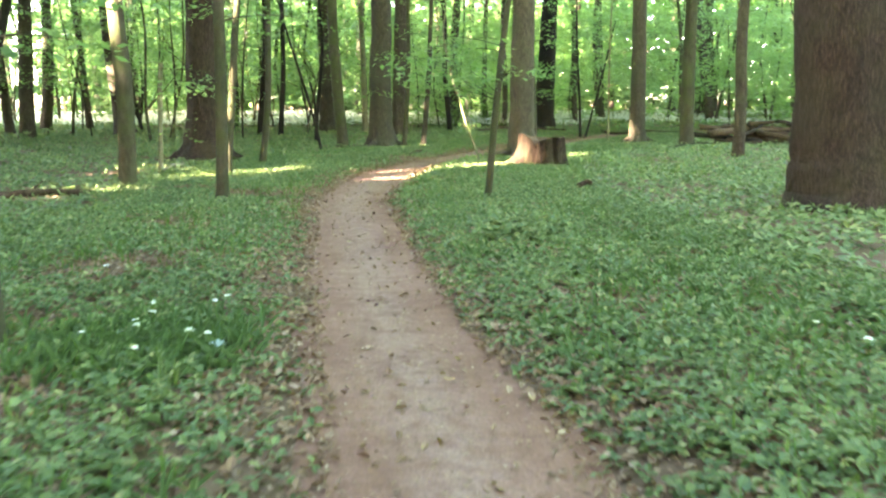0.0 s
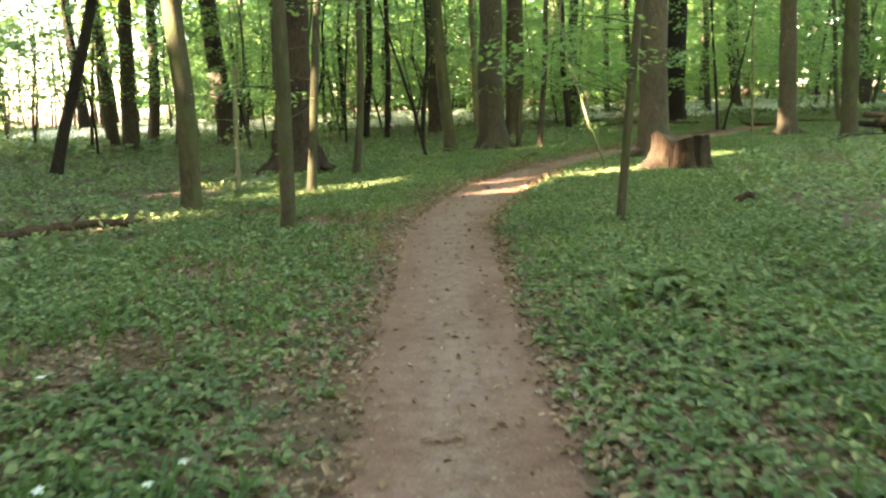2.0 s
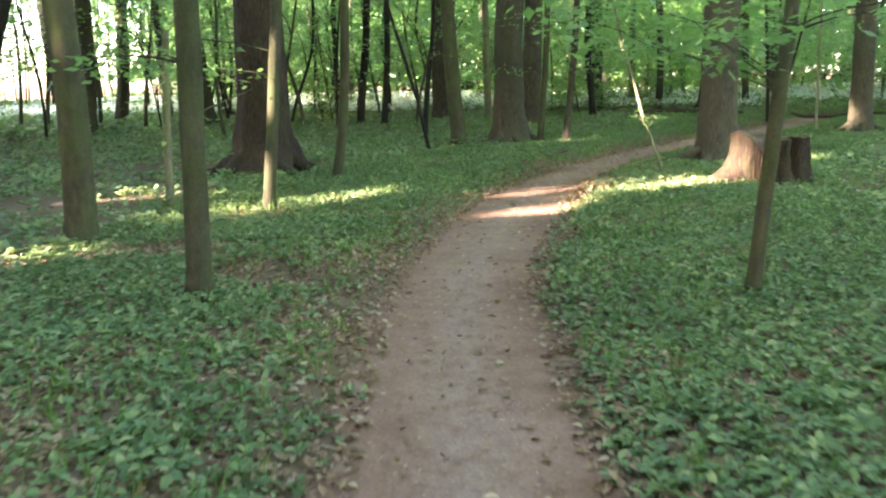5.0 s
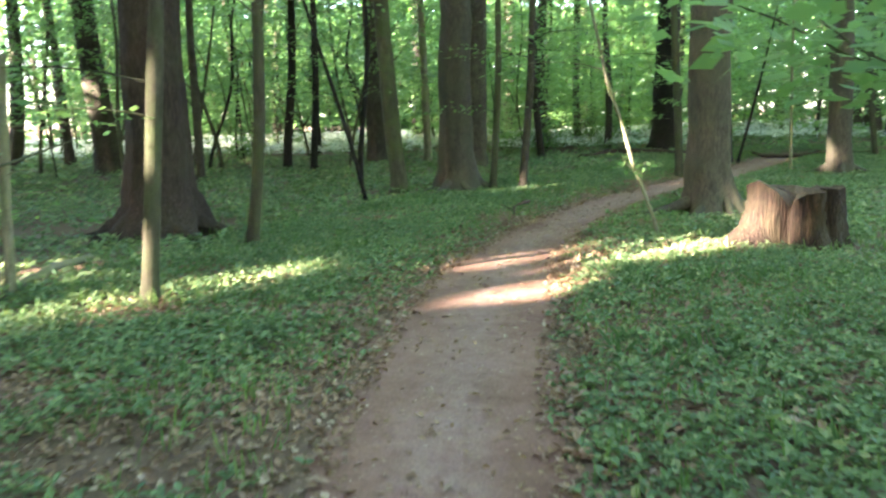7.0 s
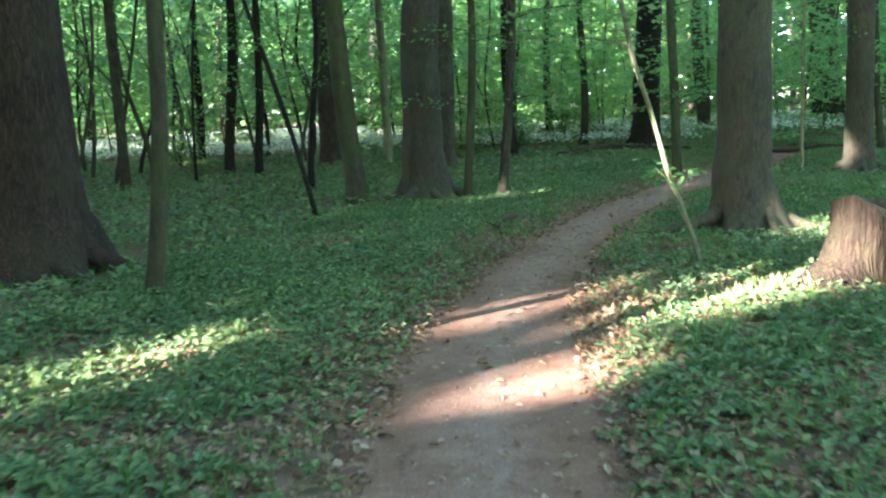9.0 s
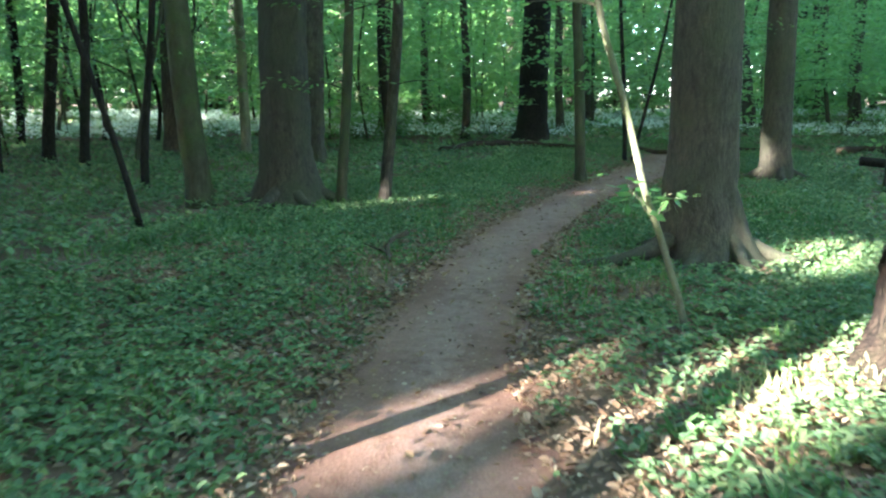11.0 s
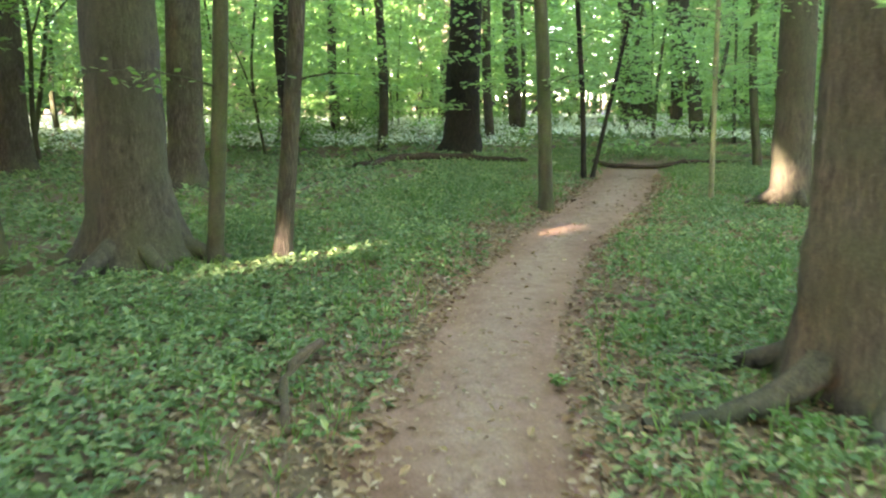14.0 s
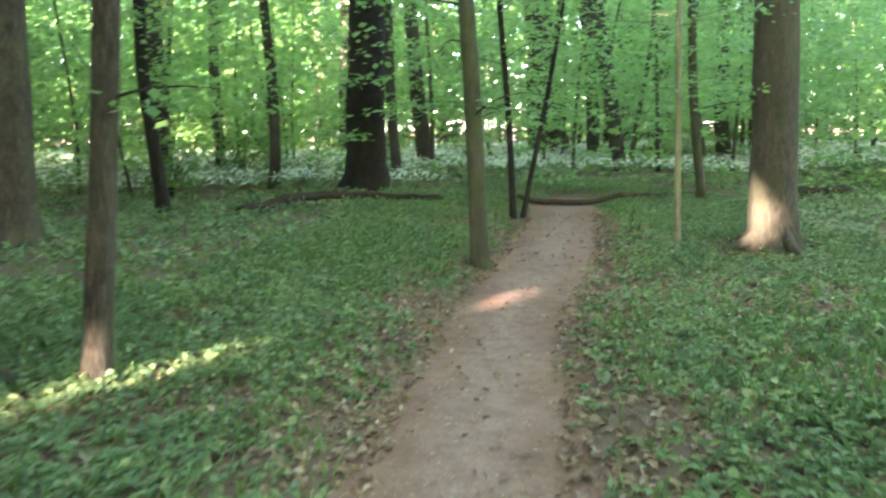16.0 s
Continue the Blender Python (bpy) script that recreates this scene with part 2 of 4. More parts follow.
across = np.linspace(-1, 1, 25)
tang = np.gradient(MIDDLE[:, :2], axis=0)
tang /= np.linalg.norm(tang, axis=1)[:, None]
side = np.stack([tang[:, 1], -tang[:, 0]], 1)
run = np.arange(len(MIDDLE)) * 0.1
wob_l, wob_r = 0.85 + 0.6 * fbm(run, run * 0, 0.6), 0.8 + 0.6 * fbm(run, run * 0 + 50, 0.6)
pts = []
for k, (c, sd) in enumerate(zip(MIDDLE, side)):
    w = c[2] / 2 * np.where(across < 0, wob_l[k], wob_r[k])
    pts.append(np.stack([c[0] + sd[0] * across * w, c[1] + sd[1] * across * w], 1))
pts = np.concatenate(pts)
pz = ground_z(pts[:, 0], pts[:, 1]) + np.tile(0.014 - 0.03 * np.abs(across) ** 8, len(MIDDLE)) + (fbm(pts[:, 0], pts[:, 1], 0.4) - 0.5) * 0.012
idx = np.arange(len(pts)).reshape(len(MIDDLE), 25)
quads = np.stack([idx[:-1, :-1], idx[:-1, 1:], idx[1:, 1:], idx[1:, :-1]], -1).reshape(-1, 4)
path_mesh = mesh_of("path", np.column_stack([pts, pz]), quads, M_PATH, True)
path_mesh.attributes.new("worn", "FLOAT", "POINT").data.foreach_set("value", np.tile(np.clip(1.15 - 2.4 * np.abs(across), 0, 1), len(MIDDLE)).astype(np.float32))
tagged(new("path", path_mesh), "narrow trodden earth footpath, reddish brown and dusty", "footpath", kind="structure")

# ---- sunlit gaps: a place that the sun reaches, half length along its ray, half width ----
GAPS = []


def gap(x, y, z, half_length, half_width, left=0.0):
    """left: the share of leaves that stay in it."""
    d = -z / RAY.z
    GAPS.append((x + RAY.x * d, y + RAY.y * d, half_length, half_width, left))


gap(-0.95, 16.95, 0, 0.7, 0.07, 0.05)
gap(-0.8, 18.75, 0, 0.65, 0.18, 0.06)
gap(-2.3, 19.3, 0, 0.6, 0.05, 0.1)
gap(-1.1, 19.75, 0, 0.9, 0.03, 0.05)
gap(1.1, 18.95, 0.08, 0.9, 0.26)
gap(1.72, 18.95, 0.33, 0.7, 0.24)
gap(3.05, 22.05, 0.1, 0.6, 0.25)
gap(0.55, 19.95, 1.02, 0.55, 0.05)
gap(6.33, 29.03, 0.45, 0.0, 0.0)
gap(2.95, 28.45, 0, 0.65, 0.07, 0.12)
gap(1.85, 22.3, 0.75, 0.0, 0.0, 0.1)
gap(-0.5, 26.4, 0, 1.2, 0.1, 0.05)
gap(-2.2, 26.85, 0.05, 0.5, 0.12, 0.2)
gap(-5.5, 13.5, 0, 0.75, 0.14)
gap(-6.1, 18.0, 0, 0.6, 0.15)
gap(-4.2, 16.45, 0.05, 0.5, 0.14, 0.2)
gap(-3.9, 15.85, 0, 0.6, 0.1, 0.05)
gap(-3.7, 14.15, 0, 0.5, 0.12, 0.05)
gap(-3.0, 17.75, 0, 0.8, 0.1, 0.04)
gap(-5.5, 16.9, 0.2, 0.5, 0.15)
gap(-8.3, 16.5, 0, 0.7, 0.12, 0.3)
gap(-4.6, 27.1, 0, 0.6, 0.15, 0.2)
gap(-12.5, 34.3, 2.2, 1.0, 0.4)


def shaded(p, stay=1.0):
    """False for points that stand in the way of a sunlit gap; stay, from 0 to 1, is the chance by which a leaf is drawn to remain."""
    d = -p[:, 2] / RAY.z
    x, y = p[:, 0] + RAY.x * d, p[:, 1] + RAY.y * d
    c, s = math.cos(SUN_TO), math.sin(SUN_TO)
    keep = np.ones(len(p), bool)
    for ax, ay, hl, hw, left in GAPS:
        u, v = (x - ax) * c + (y - ay) * s, -(x - ax) * s + (y - ay) * c
        keep &= (np.abs(u) > hl + 0.18) | (np.abs(v) > hw + 0.1) | (stay < left)
    return keep


# ---- leaves ----
def leaves(pos, azim, tilt, roll, length, width, fold=None):
    """Pointed leaves from their stalk ends: turned by azim, raised by tilt, rolled, with a fold along the middle where it is given. Returns points and faces."""
    n = len(pos)
    ca, sa, ct, st = np.cos(azim), np.sin(azim), np.cos(tilt), np.sin(tilt)
    f = np.stack([ca * ct, sa * ct, st], 1)
    s0 = np.stack([-sa, ca, np.zeros(n)], 1)
    u0 = np.cross(f, s0)
    cr, sr = np.cos(roll)[:, None], np.sin(roll)[:, None]
    s = s0 * cr + u0 * sr
    u = np.cross(f, s)
    L, W = np.asarray(length)[:, None], np.asarray(width)[:, None]
    if fold is None:
        v = np.stack([pos, pos + f * L * 0.45 + s * W * 0.5, pos + f * L, pos + f * L * 0.45 - s * W * 0.5], 1)
        return v.reshape(-1, 3), np.arange(4 * n).reshape(n, 4)
    h = u * (W * fold)
    v = np.stack([pos, pos + f * L * 0.4 + s * W * 0.5 + h, pos + f * L * 0.75 + s * W * 0.36 + h * 0.8 - u * L * 0.05, pos + f * L - u * L * 0.16,
                  pos + f * L * 0.75 - s * W * 0.36 + h * 0.8 - u * L * 0.05, pos + f * L * 0.4 - s * W * 0.5 + h], 1).reshape(-1, 3)
    b = np.arange(n)[:, None] * 6
    return v, np.concatenate([b + [0, 1, 2, 3], b + [0, 3, 4, 5]])


def spray_leaves(centres, per, spread, flat, size, rng, droop=0.25):
    """Leaves in flat sprays round the centres."""
    n = len(centres) * per
    r, a = np.sqrt(rng.random(n)), rng.random(n) * 2 * np.pi
    sp = np.repeat(np.broadcast_to(spread, (len(centres),)), per)
    p = np.repeat(centres, per, 0) + np.stack([np.cos(a) * r * sp, np.sin(a) * r * sp, rng.normal(0, 1, n) * flat * sp - droop * r * r * sp], 1)
    L = size * rng.uniform(0.7, 1.35, n)
    return p, a + rng.normal(0, 0.7, n), rng.normal(-0.15, 0.3, n), rng.normal(0, 0.45, n), L, L * rng.uniform(0.55, 0.75, n)


# ---- trees ----
def tube(points, radii, sides, lobes=0.0, seed=0):
    """A tapered tube along points; lobes makes it fluted towards the first point."""
    p, r = np.asarray(points, float), np.asarray(radii, float)
    a = np.linspace(0, 2 * np.pi, sides, endpoint=False)
    rs = np.random.default_rng(seed)
    ph = rs.random(4) * 6.28
    t = np.gradient(p, axis=0)
    t /= np.linalg.norm(t, axis=1)[:, None]
    e1 = np.cross(t, [0.3, 0.9, 0.05])
    upright = np.abs(t[:, 2]) > 0.7
    e1[upright] = np.cross(t[upright], [0, 1, 0])
    e1 /= np.linalg.norm(e1, axis=1)[:, None]
    e2 = np.cross(t, e1)
    wave = np.sin(5 * a + ph[0]) * 0.6 + np.sin(3 * a + ph[1]) * 0.5 + np.sin(7 * a + ph[2]) * 0.3
    lob = np.asarray(lobes) * np.ones(len(p))
    rough = 1 + lob[:, None] * wave + rs.normal(0, 0.018, (len(p), sides))
    v = p[:, None] + (np.cos(a)[None, :, None] * e1[:, None] + np.sin(a)[None, :, None] * e2[:, None]) * (r[:, None] * rough)[:, :, None]
    i = np.arange(len(p) * sides).reshape(len(p), sides)
    j = np.roll(i, -1, 1)
    return v.reshape(-1, 3), np.stack([i[:-1], j[:-1], j[1:], i[1:]], -1).reshape(-1, 4)


def joined(pieces):
    v, f, o = [], [], 0
    for a, b in pieces:
        v.append(a)
        f.append(b + o)
        o += len(a)
    return np.concatenate(v), np.concatenate(f)


TREES = []


def tree(x, y, dia, lean=(0, 0), height=20.0, bark=None, flare=0.5, bend=0.0, label="", name="tree", crown="tall", leaf_count=650, low=0, seed=None, sides=None, leaf_size=0.7, sprays=(), roots=0, spray_count=26, route=None, flare_height=0.42, root_ways=()):
    """A tree from the ground up: trunk, limbs and crown. crown: tall (high above the ground), under (sprays of a small tree) or bare. low: sprays low on the trunk. route: heights and sideways places of a crooked stem."""
    seed = int(abs(x * 131 + y * 977 + dia * 5000)) if seed is None else seed
    rs = np.random.default_rng(seed)
    bark = bark or M_OAK
    z0 = float(ground_z(x, y)[0]) - 0.06
    thing = new(name)
    thing.location = (x, y, z0)
    big = dia > 0.4
    sides = sides or (28 if big else 10)
    zs = np.concatenate([np.linspace(0, 0.9, 9 if big else 4), np.linspace(1.3, 6, 12 if not big else 14), np.linspace(7.5, height, 8)]) if height > 7 else np.concatenate([np.linspace(0, 0.5, 3), np.linspace(0.8, height, 12)])
    if route:
        zs = np.linspace(0, height, 40)
    amp, k, ph = bend, rs.uniform(0.7, 1.4), rs.random() * 6.28
    if not bend and dia < 0.5:
        amp, k = rs.uniform(0.03, 0.11), rs.uniform(0.45, 0.9)
    lx, ly = lean
    ease = np.minimum(zs, 6 + 0.3 * (zs - 6))
    cx = lx * ease + amp * (np.sin(k * zs + ph) - math.sin(ph)) + 0.02 * dia * np.cumsum(rs.normal(0, 1, len(zs)))
    cy = ly * ease + amp * 0.6 * (np.cos(k * 1.2 * zs + ph) - math.cos(ph))
    if route:
        way = spline([route[0], *route, route[-1]], 0.05)
        cx = np.interp(zs, way[:, 0], way[:, 1])
    taper = 1.06 - 0.06 * np.minimum(zs, 1.3) / 1.3 - 0.75 * np.clip((zs - 2) / height, 0, 1) ** 0.9
    r = dia / 2 * (taper + flare * np.exp(-zs / (flare_height * max(dia, 0.35))))
    r = np.maximum(r, 0.012)
    mid = np.stack([cx, cy, zs], 1)
    lob = (0.05 if big else 0.02) + flare * 0.28 * np.exp(-zs / (0.6 * max(dia, 0.3)))
    child("trunk", mesh_of("trunk", *tube(mid, r, sides, lob, seed), bark, True), thing)

    def at(z):
        return np.array([np.interp(z, zs, cx), np.interp(z, zs, cy), z])

    def rad(z):
        return float(np.interp(z, zs, r))
    limbs, cents = [], []
    if crown == "tall":
        for _ in range(7):
            z = rs.uniform(max(0.42 * height, min(8.5, 0.75 * height)), 0.92 * height)
            a, ln = rs.random() * 6.28, rs.uniform(2.5, 5.5) * (1.15 - 0.5 * z / height)
            s = np.linspace(0, 1, 6)[:, None]
            line = at(z) + s * np.array([math.cos(a) * ln, math.sin(a) * ln, ln * 0.55]) + np.array([0, 0, -0.12 * ln]) * s ** 2
            limbs.append(tube(line, np.linspace(rad(z) * 0.5, 0.03, 6), 6, 0, seed + 3))
            cents += [line[3], line[4], line[5], line[5] + rs.normal(0, 0.8, 3)]
        cents = np.array(cents + [at(height), at(height * 0.93), at(height) + [0, 0, 1]])
        cents = np.repeat(cents, 3, 0) + rs.normal(0, 1, (len(cents) * 3, 3)) * [1.4, 1.4, 0.9]
        p, az, ti, ro, L, W = spray_leaves(cents, max(2, leaf_count // len(cents)), 1.2, 0.35, leaf_size, rs, 0.3)
        ti = rs.normal(-0.95, 0.45, len(p))
        leaf_mat = M_CANOPY
    elif crown == "under":
        lo = 1.6 if height > 5 else height * 0.35
        for _ in range(int(7 + height)):
            z = rs.uniform(lo, height)
            a, ln = rs.random() * 6.28, rs.uniform(0.6, 1.9) * min(1, height / 7)
            s = np.linspace(0, 1, 5)[:, None]
            line = at(z) + s * np.array([math.cos(a) * ln, math.sin(a) * ln, ln * 0.3]) + np.array([0, 0, -0.22 * ln]) * s ** 2
            limbs.append(tube(line, np.linspace(max(0.007, rad(z) * 0.17), 0.003, 5), 5, 0, seed + 3))
            cents += [line[2], line[3], line[4]]
        cents = np.array(cents)
        p, az, ti, ro, L, W = spray_leaves(cents, max(3, leaf_count // len(cents)), 0.42, 0.09, 0.085, rs)
        leaf_mat = M_BEECH
    for dx, dy, z in sprays:
        s = np.linspace(0, 1, 6)[:, None]
        a, b = at(z * 0.8), np.array([dx, dy, z])
        limbs.append(tube(a + (b - a) * s + rs.normal(0, 0.02, (6, 3)) * s, np.linspace(0.006, 0.003, 6), 5, 0, seed + 7))
        extra = spray_leaves(np.array([b, b + rs.normal(0, 0.15, 3), a + (b - a) * 0.75]), spray_count, 0.4 if spray_count > 10 else 0.13, 0.1, 0.085, rs)
        p, az, ti, ro, L, W = [np.concatenate(q) for q in zip((p, az, ti, ro, L, W), extra)]
    for k, (a, ln) in enumerate(root_ways or [(k * 6.28 / roots + rs.normal(0, 0.25), dia * rs.uniform(0.95, 1.45)) for k in range(roots)]):
        s = np.linspace(0, 1, 7)[:, None]
        way = np.array([math.cos(a), math.sin(a), 0])
        line = way * (dia * 0.42 + ln * s) + np.array([-way[1], way[0], 0]) * np.sin(s * 3 + k) * 0.1 * ln + np.array([0, 0, 1]) * (0.07 + 0.4 * dia * (1 - s) ** 2)
        child("root", mesh_of("root", *tube(line, dia * np.linspace(0.16, 0.05, 7), 9, 0.1, seed + k), bark, True), thing)
    for _ in range(low):
        z = rs.uniform(1.2, 4.5)
        a, ln = rs.random() * 6.28, rs.uniform(0.4, 1.2)
        s = np.linspace(0, 1, 5)[:, None]
        limbs.append(tube(at(z) + s * np.array([math.cos(a) * ln, math.sin(a) * ln, ln * 0.15]), np.linspace(0.009, 0.003, 5), 5, 0, seed + 5))
    if limbs:
        for piece in limbs:
            child("limb", mesh_of("limb", *piece, bark, True), thing)
    if crown != "bare":
        tip = p + np.stack([np.cos(az) * np.cos(ti), np.sin(az) * np.cos(ti), np.sin(ti)], 1) * L[:, None]
        edge = np.stack([-np.sin(az), np.cos(az), 0 * az], 1) * (W * 0.45)[:, None]
        stay = rs.random(len(p))
        keep = np.logical_and.reduce([shaded(q + [x, y, z0], stay) for q in (p, tip, (p + tip) / 2, (p + tip) / 2 + edge, (p + tip) / 2 - edge)])
        keep |= p[:, 2] < 2.3
        v, f = leaves(p[keep], az[keep], ti[keep], ro[keep], L[keep], W[keep])
        child("crown", mesh_of("crown", v, f, leaf_mat), thing, "spring-green leaves")
    TREES.append((x, y))
    return tagged(thing, label or "tree", "tree", kind="")


OAK = "large oak trunk with rough grey-brown bark, standing among low green plants"
THIN = "slender young tree with grey-green bark and thin leafy twigs"
SMALL = "small forest tree with a straight greyish trunk"
# nearest to the start
tree(5.5, 11.5, 1.28, (-0.05, 0.02), 24, M_REDOAK, 0.28, label="very thick oak trunk with furrowed brown bark beside the clearing", name="oak_tree", leaf_count=1000)
tree(-2.62, 4.85, 0.13, (-0.02, 0.0), 6, M_BEECHBARK, 0.2, 0.03, label=THIN, crown="under", leaf_count=500)
tree(-5.25, 14.3, 0.28, (-0.015, 0.001), 17, M_BEECHBARK, 0.35, 0.05, label=SMALL, low=3)
tree(-3.17, 12.3, 0.17, (0.02, 0.01), 9, M_BEECHBARK, 0.25, 0.015, label=THIN, crown="under", leaf_count=900, low=3)
tree(0.66, 12.6, 0.10, (0.11, 0.0), 5, M_BEECHBARK, 0.25, 0.04, label="thin leaning sapling with grey bark beside the path", name="sapling", crown="under", leaf_count=350, sprays=((-1.2, -0.75, 1.88), (-0.95, -0.9, 1.8), (-0.7, -0.7, 1.92), (-0.45, -0.8, 1.82), (-0.3, -0.5, 1.97)), spray_count=30)
tree(7.76, 27.5, 0.42, (-0.02, 0.006), 18, M_BEECHBARK, 0.3, label=SMALL)
tree(7.2, 21.1, 0.29, (0.034, -0.013), 15, M_OAK, 0.3, label=SMALL, low=3)
tree(8.4, 46.0, 0.45, (-0.029, 0.006), 15, M_OAK, 0.3, label=SMALL)
# beyond the bend on the far side
tree(-14.9, 31.1, 0.5, (0.043, 0.022), 18, M_OAK, 0.4, label=SMALL)
tree(-16.4, 32.9, 0.35, (-0.03, -0.016), 16, M_OAK, 0.4, label=SMALL)
tree(-16.7, 36.5, 0.45, (0.056, 0.027), 17, M_OAK, 0.4, label=SMALL)
tree(-11.9, 21.6, 0.27, (0.244, 0.147), 14, M_DARK, 0.4, 0.05, label="dark tree leaning strongly to one side")
tree(-12.5, 34.2, 0.7, (-0.06, -0.03), 20, M_OAK, 0.5, label="thick leaning tree trunk with a sunlit patch of bark", name="oak_tree")
tree(-5.7, 20.8, 0.8, (0.003, 0.001), 23, M_REDOAK, 0.95, flare_height=0.5, label="large oak with reddish-brown bark and spreading root flare", name="oak_tree", leaf_count=900, roots=6)
tree(-4.13, 16.5, 0.145, (0.1, 0.045), 8, M_BEECHBARK, 0.25, 0.03, label="slender young tree with pale greenish bark", crown="under", leaf_count=800)
tree(-5.45, 16.65, 0.09, (0.05, 0.03), 2.2, M_PALE, 0.25, 0.02, label="short pale broken sapling with a few leaves", name="sapling", crown="under", leaf_count=120)
tree(-4.12, 19.6, 0.15, (0.09, 0.03), 8, M_BEECHBARK, 0.3, 0.1, label="crooked young tree with dark bark", crown="under", leaf_count=800)
tree(-3.07, 26.8, 0.34, (-0.05, -0.007), 15, M_BEECHBARK, 0.25, label=SMALL, low=2)
tree(-3.46, 24.8, 0.075, (-0.24, -0.035), 5, M_DARK, 0.3, 0.06, label="thin dark sapling leaning far over", name="sapling", crown="under", leaf_count=300)
tree(-1.92, 27.15, 0.66, (0.0, 0.0), 23, M_SMOOTH, 0.8, flare_height=0.5, label="large trunk with smooth dark grey bark, standing among low green plants", name="oak_tree", leaf_count=900, roots=5)
tree(-1.68, 33.4, 0.56, (0.02, 0.0), 22, M_OAK, 0.5, label=OAK, name="oak_tree")
tree(-1.2, 26.75, 0.14, (0.04, 0.0), 8, M_BEECHBARK, 0.4, 0.05, label=THIN, crown="under", leaf_count=600)
tree(-0.62, 26.6, 0.155, (0.06, 0.0), 9, M_OAK, 0.35, 0.03, label="young tree with flaking brown bark beside the oak", crown="under", leaf_count=800)
tree(0.87, 19.97, 0.045, (0, 0.01), 4.6, M_PALE, 0.25, label="thin pale sapling bending over the path, with a few fresh leaves", name="sapling", crown="under", leaf_count=150, sprays=((-0.14, -0.05, 0.97), (-0.2, -0.12, 1.0), (-0.46, -0.08, 1.0)), spray_count=5,
     route=((0.0, 0.0), (0.3, -0.08), (0.52, -0.16), (0.77, -0.25), (0.95, -0.33), (1.16, -0.39), (1.53, -0.5), (1.73, -0.57), (2.0, -0.66), (2.3, -0.72), (3.0, -0.86), (3.7, -0.8), (4.6, -0.95)))
tree(2.1, 22.4, 0.60, (-0.015, 0.006), 23, M_SMOOTH, 0.8, flare_height=0.55, label="large tree with smooth grey-green bark and roots beside the path", name="oak_tree", leaf_count=900, root_ways=((radians(184), 1.1), (radians(232), 0.6), (radians(285), 0.55), (radians(-22), 0.75), (radians(40), 0.6), (radians(120), 0.7)))
tree(3.15, 29.8, 0.19, (-0.03, 0.013), 10, M_BEECHBARK, 0.25, 0.02, label=THIN, crown="under", leaf_count=900)
tree(5.3, 33.5, 0.1, (-0.05, 0.02), 7, M_DARK, 0.3, 0.02, label=THIN, crown="under", leaf_count=700)
tree(5.5, 33.6, 0.08, (0.25, 0.1), 4.5, M_DARK, 0.3, 0.02, label="thin dark sapling leaning beside a young tree", name="sapling", crown="under", leaf_count=250)
tree(5.7, 29.85, 0.075, (0.0, 0.0), 5, M_PALE, 0.2, 0.02, label="thin pale birch-like sapling with leafy twigs", name="sapling", crown="under", leaf_count=500)
tree(6.55, 29.25, 0.5, (-0.015, 0.012), 22, M_SMOOTH, 0.45, label="tall straight oak with a bright sunlit patch near its base", name="oak_tree", leaf_count=900, roots=4)
tree(4.55, 39.2, 0.8, (0.055, -0.014), 22, M_DARK, 0.45, label="thick tree with nearly black bark", name="oak_tree")
tree(6.62, 43.4, 0.28, (-0.055, 0.02), 14, M_OAK, 0.3, label=SMALL)
tree(2.85, 40.6, 0.24, (-0.015, 0.003), 12, M_OAK, 0.3, 0.04, label=SMALL)
tree(0.3, 36.8, 0.22, (-0.05, 0.002), 12, M_DARK, 0.3, 0.05, label=SMALL)
tree(15.4, 51.2, 1.2, (-0.11, 0.06), 22, M_OAK, 0.4, label="thick leaning tree trunk far off among the leaves", name="oak_tree")
tree(14.3, 46.3, 0.42, (-0.03, 0.017), 18, M_OAK, 0.3, label=SMALL)
tree(13.3, 43.0, 0.42, (-0.11, 0.07), 17, M_OAK, 0.3, label=SMALL)
tree(22.3, 54.0, 0.78, (-0.035, 0.025), 20, M_OAK, 0.4, label=SMALL)
tree(9.55, 34.4, 0.17, (-0.07, 0.05), 9, M_BEECHBARK, 0.3, 0.03, label=THIN, crown="under", leaf_count=700)
tree(21.1, 46.4, 0.52, (-0.045, 0.038), 18, M_OAK, 0.4, label=SMALL)
tree(18.0, 44.3, 0.46, (-0.035, 0.029), 18, M_OAK, 0.4, label=SMALL)
tree(4.2, 62.0, 0.7, (-0.015, 0.0), 20, M_OAK, 0.4, label=SMALL)
tree(-4.75, 36.0, 0.6, (-0.014, 0.0), 18, M_OAK, 0.4, label=SMALL)
tree(-3.25, 36.3, 0.24, (0.02, 0.0), 13, M_PALE, 0.3, label="slim tree with pale sunlit bark")
tree(-14.8, 36.5, 0.3, (-0.063, -0.032), 13, M_OAK, 0.3, label=SMALL)
tree(-8.7, 31.1, 0.23, (0.027, 0.009), 12, M_OAK, 0.3, label=SMALL)
tree(-7.2, 34.2, 0.26, (0.05, 0.012), 12, M_DARK, 0.3, 0.06, label=SMALL)
tree(-6.2, 33.1, 0.2, (0.04, 0.01), 11, M_DARK, 0.3, 0.04, label=SMALL)
tree(0.5, 41.5, 0.43, (0.04, 0.0), 16, M_OAK, 0.3, label=SMALL)
tree(-0.4, 54.0, 0.55, (0.02, 0.0), 18, M_OAK, 0.3, label=SMALL)
tree(2.2, 44.5, 0.28, (-0.02, 0.0), 14, M_OAK, 0.3, label=SMALL)
